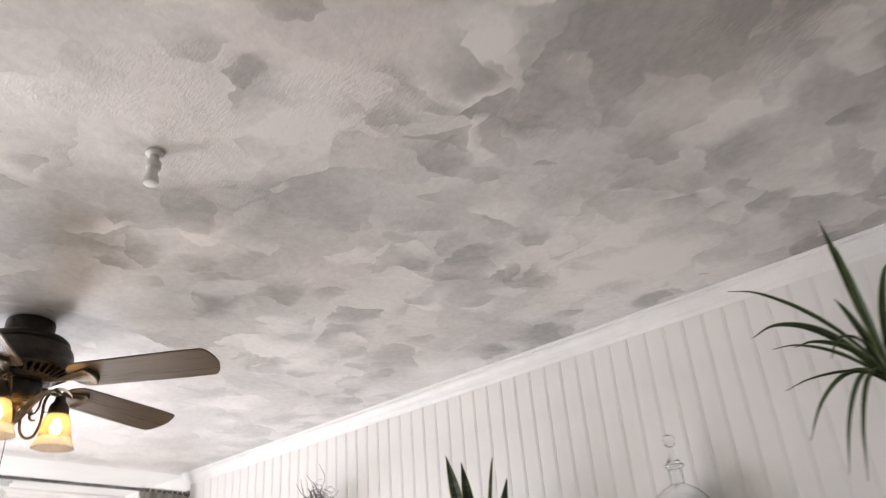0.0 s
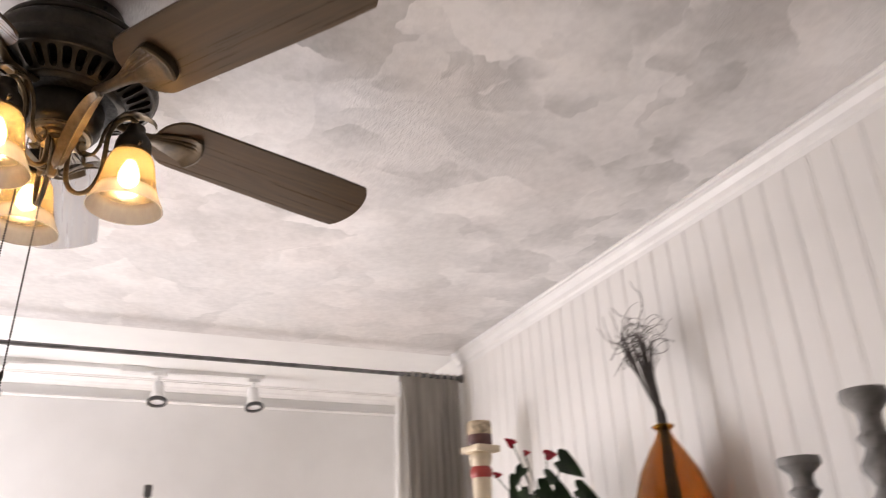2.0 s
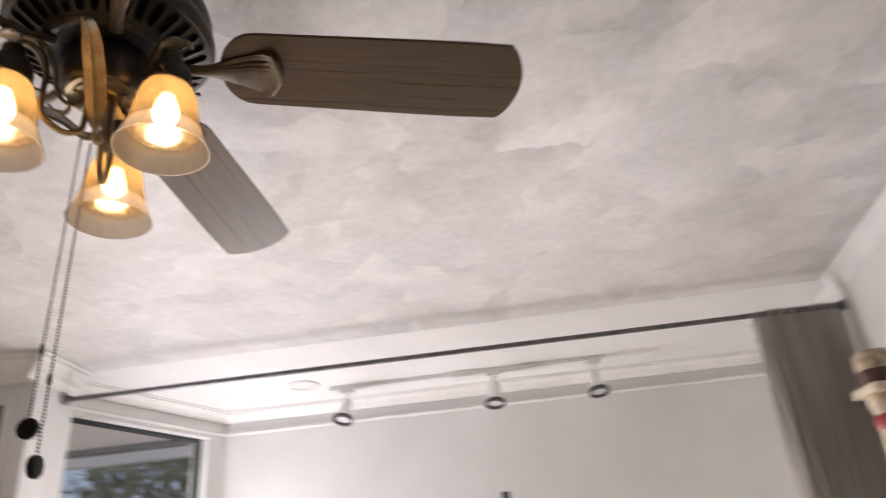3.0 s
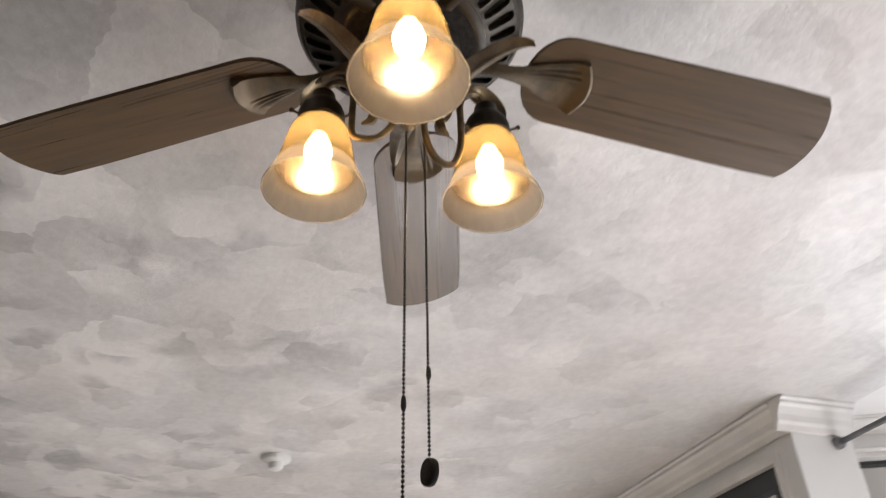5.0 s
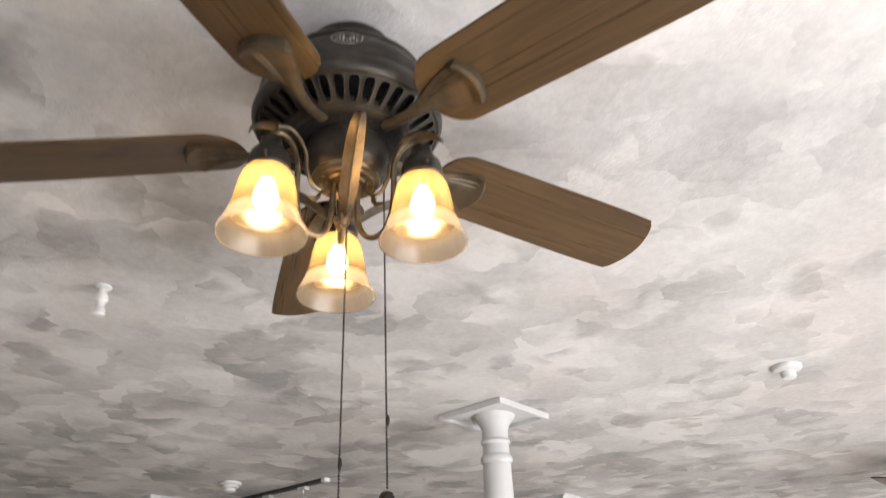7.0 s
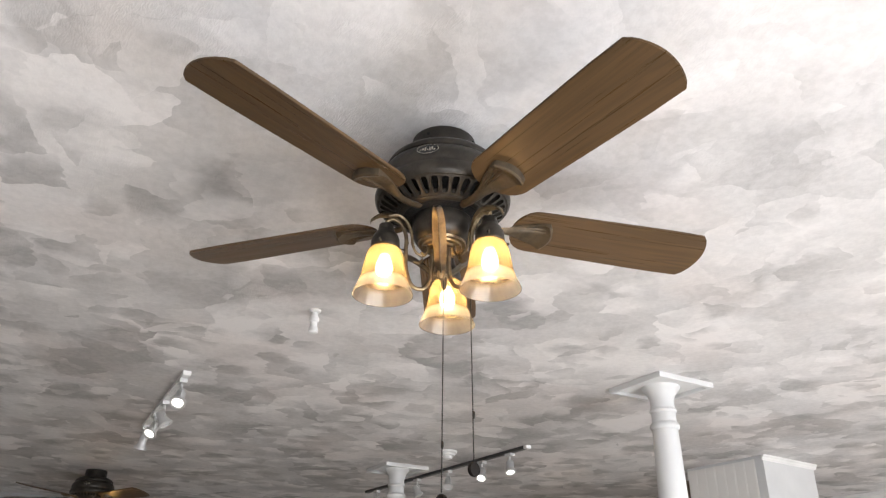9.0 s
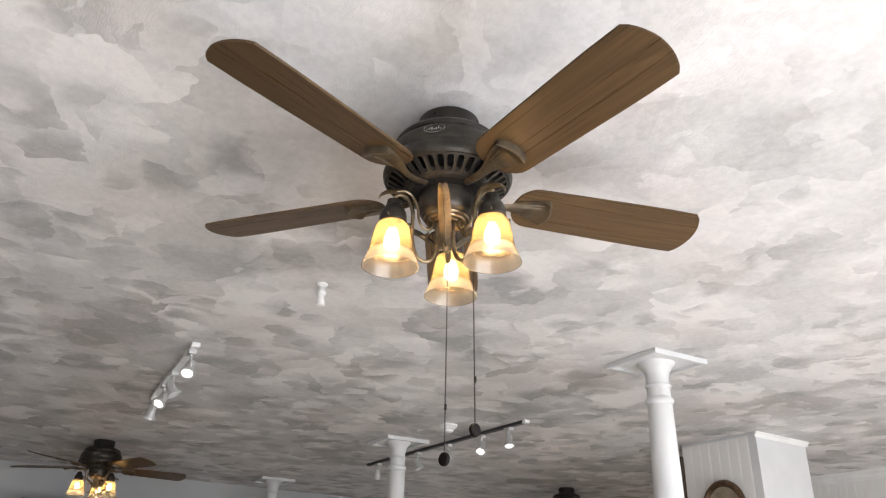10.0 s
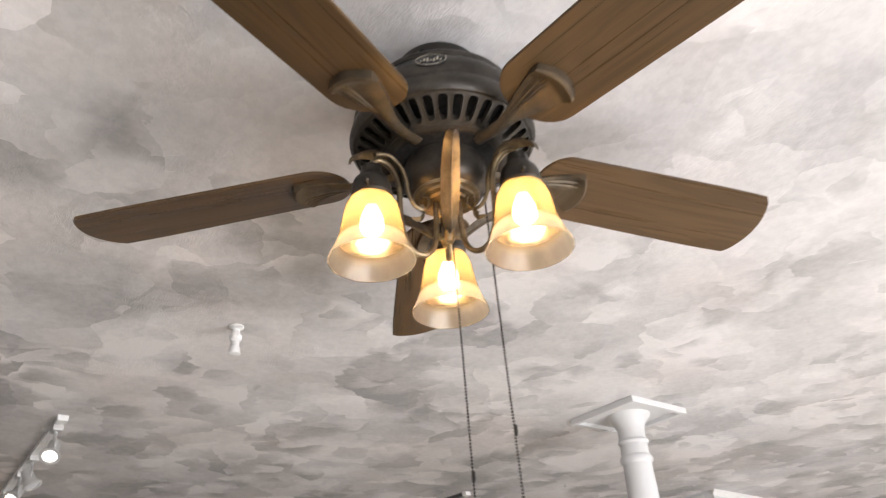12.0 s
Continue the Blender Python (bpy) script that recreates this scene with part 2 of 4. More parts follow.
M_LENS = mat_glow("lit_spot_lens", (1.0, 0.95, 0.86), 3.0)
M_LENSOFF = mat_plain("spot_lens", (0.72, 0.72, 0.73), 0.15, vary=0.05)
M_CURTAIN = mat_fabric()
M_DARKFRAME = mat_plain("charcoal_frame_paint", (0.035, 0.040, 0.045), 0.4, vary=0.15, scale=6)
M_GLASS = mat_glass("window_glass")
M_AMBER = mat_glass("amber_glass", (0.60, 0.29, 0.030), 0.04, thin=False)
M_CRYSTAL = mat_glass("clear_bottle_glass", (0.97, 0.98, 0.98), 0.02, thin=False)
M_TWIG = mat_plain("dry_twig", (0.055, 0.045, 0.04), 0.8, vary=0.3, scale=30)
M_SNAKE = mat_leaf("snake_leaf", (0.008, 0.018, 0.007), (0.022, 0.043, 0.015), 0.3)
M_SNAKE_E = mat_plain("yellow_leaf_margin", (0.30, 0.31, 0.08), 0.45, vary=0.15, scale=30)
M_DRAC = mat_leaf("strap_leaf", (0.012, 0.024, 0.009), (0.035, 0.062, 0.020))
M_DRAC_E = mat_plain("pale_leaf_margin", (0.16, 0.20, 0.07), 0.45, vary=0.2, scale=30)
M_ANTH = mat_leaf("heart_leaf", (0.014, 0.030, 0.014), (0.035, 0.07, 0.025))
M_RED = mat_plain("red_spathe", (0.34, 0.012, 0.03), 0.3, vary=0.2, scale=40)
M_STONE = mat_plain("grey_stone", (0.22, 0.215, 0.21), 0.75, vary=0.2, scale=35, bump=0.3, bscale=140)
M_CREAM = mat_plain("cream_wood", (0.62, 0.52, 0.38), 0.55, vary=0.12, scale=14)
M_REDWOOD = mat_plain("red_paint", (0.38, 0.05, 0.04), 0.45, vary=0.15, scale=20)
M_CANDLE = mat_plain("mottled_wax", (0.44, 0.35, 0.24), 0.6, vary=0.5, scale=45)
M_CANDLE_D = mat_plain("dark_wax", (0.10, 0.04, 0.035), 0.5, vary=0.3, scale=35)
M_CLAY = mat_plain("terracotta", (0.36, 0.17, 0.10), 0.8, vary=0.15, scale=12)
M_PLASTIC = mat_plain("white_plastic", (0.74, 0.74, 0.73), 0.4, vary=0.04, scale=20)
M_CLOCK = mat_plain("clock_face", (0.27, 0.225, 0.15), 0.4, vary=0.3, scale=18)
M_BRONZECLOCK = mat_metal("bronze_clock_rim", (0.16, 0.10, 0.06), (0.07, 0.045, 0.03), 0.4, 0.8)
M_CAB = mat_wood("dark_cabinet_wood", (0.03, 0.02, 0.014), (0.08, 0.05, 0.03), 0.45, "Z", 0.5)
M_ASPHALT = mat_plain("asphalt", (0.05, 0.05, 0.052), 0.9, vary=0.2, scale=3)
M_TREE = mat_leaf("tree_leaves", (0.03, 0.06, 0.02), (0.08, 0.13, 0.04))
M_BARK = mat_plain("bark", (0.10, 0.075, 0.055), 0.9, vary=0.3, scale=12)
M_BADGE = mat_plain("badge_black", (0.012, 0.012, 0.012), 0.3)
M_BADGE_G = mat_metal("badge_silver", (0.62, 0.58, 0.50), (0.48, 0.45, 0.38), 0.3, 0.7)

# ---- building helpers ----


def mesh_of(bm, name, material, smooth=False):
    me = bpy.data.meshes.new(name)
    bmesh.ops.recalc_face_normals(bm, faces=bm.faces[:])
    bm.to_mesh(me)
    bm.free()
    for m in (material if isinstance(material, (list, tuple)) else (material,)):
        me.materials.append(m)
    if smooth:
        for f in me.polygons:
            f.use_smooth = True
        me.set_sharp_from_angle(angle=radians(38))
    return me


def part(name, bm, material, parent=None, label="", smooth=True):
    ob = new(name, mesh_of(bm, name, material, smooth) if isinstance(bm, bmesh.types.BMesh) else bm)
    if parent:
        ob.parent = parent
    if label:
        ob["label"] = label
    return ob


def thing(name, label, category, group="", m=None, kind=""):
    ob = new(name)
    if m is not None:
        ob.matrix_world = m
    return tagged(ob, label, category, group, kind)


def box(bm, x0, x1, y0, y1, z0, z1, bevel=0.0):
    vs = bmesh.ops.create_cube(bm, size=1, matrix=Matrix.LocRotScale(((x0 + x1) / 2, (y0 + y1) / 2, (z0 + z1) / 2), None, (abs(x1 - x0), abs(y1 - y0), abs(z1 - z0))))["verts"]
    if bevel:
        es = list({e for v in vs for e in v.link_edges})
        bmesh.ops.bevel(bm, geom=es, offset=bevel, segments=2, affect="EDGES", profile=0.6)
    return bm


def boxes(*rows, bevel=0.0):
    bm = bmesh.new()
    for r in rows:
        box(bm, *r, bevel=bevel)
    return bm


def lathe(profile, seg=48, bm=None, centre=(0, 0), wave=None):
    """Turns (radius, z) pairs round the upright axis through centre."""
    bm = bm or bmesh.new()
    rings = []
    for r, z in profile:
        if r < 1e-5:
            rings.append([bm.verts.new((centre[0], centre[1], z))])
        else:
            ring = []
            for i in range(seg):
                a = 2 * math.pi * i / seg
                k = 1 + (wave(a, z) if wave else 0)
                ring.append(bm.verts.new((centre[0] + r * k * math.cos(a), centre[1] + r * k * math.sin(a), z)))
            rings.append(ring)
    for a, b in zip(rings, rings[1:]):
        for i in range(seg):
            j = (i + 1) % seg
            if len(a) == 1 and len(b) == 1:
                continue
            if len(a) == 1:
                bm.faces.new((a[0], b[j], b[i]))
            elif len(b) == 1:
                bm.faces.new((a[i], a[j], b[0]))
            else:
                bm.faces.new((a[i], a[j], b[j], b[i]))
    return bm


def spline(pts, n=8):
    """A smooth run through the points (Catmull-Rom)."""
    p = [Vector(q) for q in pts]
    p = [2 * p[0] - p[1]] + p + [2 * p[-1] - p[-2]]
    out = []
    for i in range(1, len(p) - 2):
        for k in range(n):
            t = k / n
            out.append(0.5 * (2 * p[i] + (p[i + 1] - p[i - 1]) * t + (2 * p[i - 1] - 5 * p[i] + 4 * p[i + 1] - p[i + 2]) * t * t + (3 * p[i] - p[i - 1] - 3 * p[i + 1] + p[i + 2]) * t ** 3))
    out.append(p[-2])
    return out


def tube(pts, radius, seg=8, bm=None):
    """A round bar along the points; radius is a number or a function of 0..1."""
    bm = bm or bmesh.new()
    pts = [Vector(p) for p in pts]
    rings, side = [], None
    for i, p in enumerate(pts):
        d = (pts[min(i + 1, len(pts) - 1)] - pts[max(i - 1, 0)]).normalized()
        if side is None:
            side = d.orthogonal().normalized()
        side = (side - d * side.dot(d)).normalized()
        up = d.cross(side)
        r = radius(i / (len(pts) - 1)) if callable(radius) else radius
        rings.append([bm.verts.new(p + (side * math.cos(2 * math.pi * k / seg) + up * math.sin(2 * math.pi * k / seg)) * r) for k in range(seg)])
    for a, b in zip(rings, rings[1:]):
        for k in range(seg):
            bm.faces.new((a[k], a[(k + 1) % seg], b[(k + 1) % seg], b[k]))
    bm.faces.new(rings[0][::-1])
    bm.faces.new(rings[-1])
    return bm


def strap(bm, pts, width, normal, fold=0.25, edge=0.0, thick=0.0015):
    """A leaf blade along the points: width is a function of 0..1; folded along its midrib; margins take material 1."""
    pts = [Vector(p) for p in pts]
    rows = []
    for i, p in enumerate(pts):
        d = (pts[min(i + 1, len(pts) - 1)] - pts[max(i - 1, 0)]).normalized()
        nn = Vector(normal)
        nn = (nn - d * nn.dot(d)).normalized()
        s = d.cross(nn)
        w = max(width(i / (len(pts) - 1)), 0.0008)
        cols = (-1, -1 + edge, 0, 1 - edge, 1) if edge else (-1, -0.5, 0, 0.5, 1)
        rows.append(([bm.verts.new(p + s * w * c + nn * (abs(c) * w * fold + thick)) for c in cols],
                     [bm.verts.new(p + s * w * c + nn * (abs(c) * w * fold - thick * (1 - abs(c)))) for c in cols]))
    for (a, a2), (b, b2) in zip(rows, rows[1:]):
        for k in range(4):
            for q, r2, flip in ((a, b, 0), (a2, b2, 1)):
                f = bm.faces.new((q[k], q[k + 1], r2[k + 1], r2[k]) if not flip else (q[k], r2[k], r2[k + 1], q[k + 1]))
                f.material_index = 1 if edge and k in (0, 3) else 0
                f.smooth = True
    return bm


def extrude_profile(profile, a, b, closed=True, bm=None):
    """Sweeps an outline of (out, z) pairs from point a to point b (x, y); out is to the left of a->b."""
    bm = bm or bmesh.new()
    a, b = Vector((*a, 0)), Vector((*b, 0))
    d = (b - a).normalized()
    left = Vector((-d.y, d.x, 0))
    r1 = [bm.verts.new(a + left * o + Vector((0, 0, z))) for o, z in profile]
    r2 = [bm.verts.new(b + left * o + Vector((0, 0, z))) for o, z in profile]
    n = len(profile)
    for i in range(n if closed else n - 1):
        bm.faces.new((r1[i], r1[(i + 1) % n], r2[(i + 1) % n], r2[i]))
    if closed:
        bm.faces.new(r1[::-1])
        bm.faces.new(r2)
    return bm


# ---- the room ----
ob = part("ceiling", boxes((LX - 0.2, WX + 0.2, BY - 0.2, 1.90, H, H + 0.12)), M_CEIL, smooth=False)
tagged(ob, "sponged grey and white trowelled plaster ceiling", "ceiling", kind="structure")
ob = part("ceiling", boxes((LX - 0.2, WX + 0.2, 1.90, 3.1, H, H + 0.12)), M_WHITE, smooth=False)
tagged(ob, "plain white painted ceiling over the shop window bays", "ceiling", kind="structure")
ob = part("floor", boxes((LX - 0.2, WX + 0.2, BY - 0.2, 3.1, -0.1, 0)), M_FLOOR, smooth=False)
tagged(ob, "unseen plank floor, made pale to bounce light up", "floor", kind="structure")

wall_east = tagged(part("wall_east", boxes((WX, WX + 0.15, BY, 3.0, 0, H)), M_PANEL, smooth=False), "white tongue-and-groove board wall with a moulded cornice", "wall", kind="structure")
wall_west = tagged(part("wall_west", boxes((LX - 0.15, LX, BY, 3.0, 0, H)), M_PANEL, smooth=False), "white tongue-and-groove board wall in shade", "wall", kind="structure")
ob = part("wall_back", boxes((LX, WX, BY - 0.15, BY, 0, H)), M_WALL, smooth=False)
tagged(ob, "plain pale grey back wall", "wall", kind="structure")

CROWN = [(0, -0.075), (0.008, -0.075), (0.012, -0.062), (0.018, -0.055), (0.022, -0.04), (0.032, -0.024), (0.040, -0.018), (0.040, -0.010), (0.046, -0.006), (0.046, 0), (0, 0)]
CROWN_BAY = [(o * 1.9, z * 0.55) for o, z in CROWN]
CROWN_BIG = [(o * 1.55, z * 1.35) for o, z in CROWN]


def cornice(name, runs, profile, label):
    bm = bmesh.new()
    for a, b in runs:
        extrude_profile([(o, H - 0.0005 + z) for o, z in profile], a, b, bm=bm)
    return tagged(part(name, bm, M_TRIM, smooth=False), label, "cornice", kind="structure")


cornice("trim_east", [((WX, BY), (WX, 1.88))], CROWN, "white moulded cornice over the board wall")
cornice("trim_west", [((LX, 1.6), (LX, BY))], CROWN, "white moulded cornice over the board wall")

# storefront: piers, entrance header, display bays
Y1 = 1.66
fw = boxes((-2.98, -1.30, Y1, 1.82, 2.62, H), (-1.40, -1.30, Y1, 1.82, 0, 2.62), (-2.98, -2.80, Y1, 1.82, 0, 2.62))
ob = tagged(part("wall_entrance", fw, M_WHITE, smooth=False), "white pier and header round the shop entrance", "wall", kind="structure")
cornice("trim_entrance", [((-1.30, Y1), (-2.98, Y1)), ((-1.30, 1.90), (-1.30, Y1 - 0.06)), ((-2.98, Y1 - 0.06), (-2.98, 1.90))], CROWN_BIG, "white moulded cornice of the entrance header")
cas = boxes((-1.405, -1.375, Y1 - 0.014, Y1 + 0.016, 0, 2.60), (-2.81, -2.78, Y1 - 0.014, Y1 + 0.016, 0, 2.60), (-2.81, -1.375, Y1 - 0.014, Y1 + 0.016, 2.60, 2.63))
tagged(part("trim_doorway", cas, M_TRIM, smooth=False), "white casing of the shop entrance", "casing", kind="structure")


def bay(x_in, x_out, x_back, side, names):
    """A display bay: splayed side wall with a window, back wall with an added unseen shop window below, cornice."""
    yb = 2.78
    a, b = Vector((x_in, 1.90, 0)), Vector((x_back, yb, 0))
    d = (b - a).normalized()
    out = Vector((-d.y, d.x, 0)) * side
    L = (b - a).length
    bm = bmesh.new()

    def slab(u0, u1, z0, z1, t0=0.0, t1=0.12):
        vs = []
        for z in (z0, z1):
            for u, t in ((u0, t0), (u1, t0), (u1, t1), (u0, t1)):
                vs.append(bm.verts.new(a + d * u + out * t + Vector((0, 0, z))))
        for q in ((0, 1, 2, 3), (7, 6, 5, 4), (0, 4, 5, 1), (1, 5, 6, 2), (2, 6, 7, 3), (3, 7, 4, 0)):
            bm.faces.new([vs[i] for i in q])
    slab(0, L + 0.1, 2.65, H)
    slab(0, 0.12, 0, 2.65)
    slab(L - 0.10, L + 0.1, 0, 2.65)
    slab(0.12, L - 0.10, 0, 0.5)
    tagged(part(names[0], bm, M_WHITE, smooth=False), "white splayed side wall of the display bay with a tall window", "wall", kind="structure")
    bm = bmesh.new()
    for u0, u1, z0, z1 in ((0.12, 0.132, 0.5, 2.65), (L - 0.112, L - 0.10, 0.5, 2.65), (0.132, L - 0.112, 2.637, 2.65), (0.132, L - 0.112, 0.5, 0.53)):
        slab(u0, u1, z0, z1, 0.05, 0.09)
    win = tagged(new(names[1]), "tall dark-framed display window beside the entrance", "window", kind="structure")
    part("window_frame", bm, M_DARKFRAME, win, smooth=False)
    bm = bmesh.new()
    slab(0.14, L - 0.12, 0.52, 2.64, 0.066, 0.072)
    p = part("pane", bm, M_GLASS, win, smooth=False)
    p.visible_shadow = False
    # back wall: solid above; unseen shop window below, added to let daylight in
    x0, x1 = min(x_back, x_out), max(x_back, x_out)
    bm = boxes((x0 - 0.1, x1 + 0.1, yb, yb + 0.15, 2.12, H), (x0 - 0.1, x1 + 0.1, yb, yb + 0.15, 0, 0.5), (x0 - 0.1, x0 + 0.1, yb, yb + 0.15, 0.5, 2.12), (x1 - 0.1, x1 + 0.1, yb, yb + 0.15, 0.5, 2.12))
    tagged(part(names[2], bm, M_WHITE, smooth=False), "white upper wall over the shop window", "wall", kind="structure")
    p = part(names[3], boxes((x0 + 0.1, x1 - 0.1, yb + 0.06, yb + 0.07, 0.5, 2.12)), M_GLASS, smooth=False)
    tagged(p, "clear pane of an added, unseen shop window", "window", kind="structure")
    p.visible_shadow = False
    e = Vector((x_out, yb, 0))
    if side > 0:
        cornice(names[4], [(b.xy, a.xy), (e.xy, b.xy)], CROWN_BAY, "white moulded cornice in the display bay")
        rail = [(0, 2.667), (0.014, 2.667), (0.018, 2.674), (0.014, 2.682), (0, 2.682)]
        bm = extrude_profile(rail, b.xy, a.xy)
        extrude_profile(rail, e.xy, b.xy, bm=bm)
        tagged(part("picture_rail", bm, M_TRIM, smooth=False), "thin white picture rail round the bay", "rail", kind="structure")
    else:
        cornice(names[4], [(a.xy, b.xy), (b.xy, e.xy)], CROWN_BAY, "white moulded cornice in the display bay")


bay(-1.46, WX, -1.04, 1, ("wall_bay_1", "window_1", "wall_front_1", "window_2", "trim_bay_1"))
bay(-2.86, LX, -3.28, -1, ("wall_bay_2", "window_3", "wall_front_2", "window_4", "trim_bay_2"))
tagged(part("wall_pier_1", boxes((-1.46, -1.30, 1.82, 1.905, 0, H)), M_WHITE, smooth=False), "white pier between entrance and bay", "wall", kind="structure")
tagged(part("wall_pier_2", boxes((-2.98, -2.86, 1.82, 1.905, 0, H)), M_WHITE, smooth=False), "white pier between entrance and bay", "wall", kind="structure")

# entrance glazing
door = tagged(new("door_1"), "charcoal-framed glass entrance door with a transom light", "door", kind="structure")
yd = 1.677
bm = boxes((-1.47, -1.40, yd, yd + 0.05, 0, 2.60), (-2.80, -2.71, yd, yd + 0.05, 0, 2.60), (-2.71, -1.47, yd, yd + 0.05, 2.535, 2.60), (-2.71, -1.47, yd, yd + 0.05, 2.335, 2.40))
part("door_frame", bm, M_DARKFRAME, door, smooth=False)
for x0, x1 in ((-2.71, -2.09), (-2.09, -1.47)):
    bm = boxes((x0 + 0.002, x1 - 0.002, yd + 0.006, yd + 0.044, 0.01, 0.20), (x0 + 0.002, x1 - 0.002, yd + 0.006, yd + 0.044, 2.25, 2.333), (x0 + 0.002, x0 + 0.085, yd + 0.006, yd + 0.044, 0.20, 2.25), (x1 - 0.085, x1 - 0.002, yd + 0.006, yd + 0.044, 0.20, 2.25))
    part("door_leaf", bm, M_DARKFRAME, door, smooth=False)
p = part("pane", boxes((-2.69, -1.46, yd + 0.02, yd + 0.026, 0.1, 2.54)), M_GLASS, door, smooth=False)
p.visible_shadow = False

ob = part("sign_board", boxes((-7, 3, 4.4, 4.46, 2.98, 3.16), (-6.9, -6.8, 4.4, 4.46, -0.15, 2.98), (2.8, 2.9, 4.4, 4.46, -0.15, 2.98)), M_WHITE, smooth=False)
tagged(ob, "long plain white board on posts outside", "board", kind="structure")
# outside: ground, fascia of the canopy, far trees
ob = part("ground", boxes((-60, 60, 3.1, 90, -0.25, -0.15)), M_ASPHALT, smooth=False)
tagged(ob, "grey asphalt street outside", "ground", kind="structure")
ob = part("awning_bar", boxes((-7, 3, 3.30, 3.36, 2.79, 2.90), (-6.8, -6.74, 2.9, 3.30, 2.84, 2.90), (2.7, 2.76, 2.9, 3.30, 2.84, 2.90)), M_DARKFRAME, smooth=False)
tagged(ob, "dark awning bar outside the shop windows", "awning", kind="structure")


def tree(x, y, h, seed):
    rnd = random.Random(seed)
    t = thing("street_tree", "leafy green street tree outside the shop", "tree", "street trees", pose(x, y, -0.15))
    tube_pts = [(0, 0, 0), (0.05, 0.02, h * 0.25), (0, 0.06, h * 0.5), (0.05, 0, h * 0.8)]
    bm = tube(spline(tube_pts, 4), lambda u: 0.16 * (1 - 0.8 * u), 8)
    for i in range(9):
        a = rnd.uniform(0, 6.28)
        z = h * rnd.uniform(0.35, 0.7)
        r = rnd.uniform(0.8, 1.7)
        tube(spline([(0, 0, z), (r * 0.5 * math.cos(a), r * 0.5 * math.sin(a), z + 0.5), (r * math.cos(a), r * math.sin(a), z + 1.1)], 3), lambda u: 0.05 * (1 - 0.8 * u), 5, bm)
    part("trunk", bm, M_BARK, t)
    verts, faces = [], []
    for i in range(2600):
        u = Vector((rnd.gauss(0, 1), rnd.gauss(0, 1), rnd.gauss(0, 1))).normalized() * rnd.uniform(0.45, 1.0) ** 0.5
        u = u * (0.75 + 0.35 * noise.noise(u * 2.3 + Vector((seed, 0, 0))))
        c = Vector((u.x * 2.1, u.y * 2.1, h * 0.68 + u.z * h * 0.36))
        s = rnd.uniform(0.07, 0.16)
        e = Euler((rnd.uniform(0, 6), rnd.uniform(0, 6), rnd.uniform(0, 6))).to_matrix()
        k = len(verts)
        for q in ((-s, 0, 0), (0, -s * 0.5, 0.02), (s, 0, 0), (0, s * 0.5, 0.02)):
            verts.append(c + e @ Vector(q))
        faces.append((k, k + 1, k + 2, k + 3))
    me = bpy.data.meshes.new("crown")
    me.from_pydata(verts, [], faces)
    me.materials.append(M_TREE)
    part("crown", me, None, t)


tree(-3.6, 12.5, 6.2, 3)
tree(-1.2, 15, 6.8, 8)
tree(-7.5, 14, 6.5, 11)

# ---- ceiling fan ----
AZ = [18.79 + 72 * i for i in range(5)]
LAMPS = (110.0, 231.0, 345.0)
FZ = 2.80            # datum of the fan parts, above the plaster


def blade_mesh():
    """One blade along +x: rounded root, nearly straight sides, bowed tip; pitched about its length."""
    outline = []
    r0, r1, w0, w1 = 0.168, 0.645, 0.069, 0.0772
    for k in range(13):                       # root, a half round
        a = math.pi / 2 + math.pi * k / 12
        outline.append((r0 + 0.055 + 0.055 * math.cos(a), w0 * math.sin(a)))
    for k in range(1, 6):
        u = k / 6
        outline.append((r0 + 0.055 + (r1 - 0.012 - r0 - 0.055) * u, -(w0 + (w1 - w0) * min(1, u * 1.3))))
    tip = []
    for k in range(13):
        u = -1 + 2 * k / 12
        tip.append((r1 + 0.027 * (1 - u * u) - 0.004 * abs(u) ** 12, w1 * u * (1 - 0.012 * u ** 20)))
    outline += tip
    for k in range(5, 0, -1):
        u = k / 6
        outline.append((r0 + 0.055 + (r1 - 0.012 - r0 - 0.055) * u, (w0 + (w1 - w0) * min(1, u * 1.3))))
    bm = bmesh.new()
    f = bm.faces.new([bm.verts.new((px, py, -0.003)) for px, py in outline])
    ex = bmesh.ops.extrude_face_region(bm, geom=[f])
    bmesh.ops.translate(bm, vec=(0, 0, 0.006), verts=[v for v in ex["geom"] if isinstance(v, bmesh.types.BMVert)])
    rim = [e for e in bm.edges if abs(e.verts[0].co.z - e.verts[1].co.z) < 1e-6]
    bmesh.ops.bevel(bm, geom=rim, offset=0.0016, segments=2, affect="EDGES")
    return mesh_of(bm, "blade", M_BLADE, True)


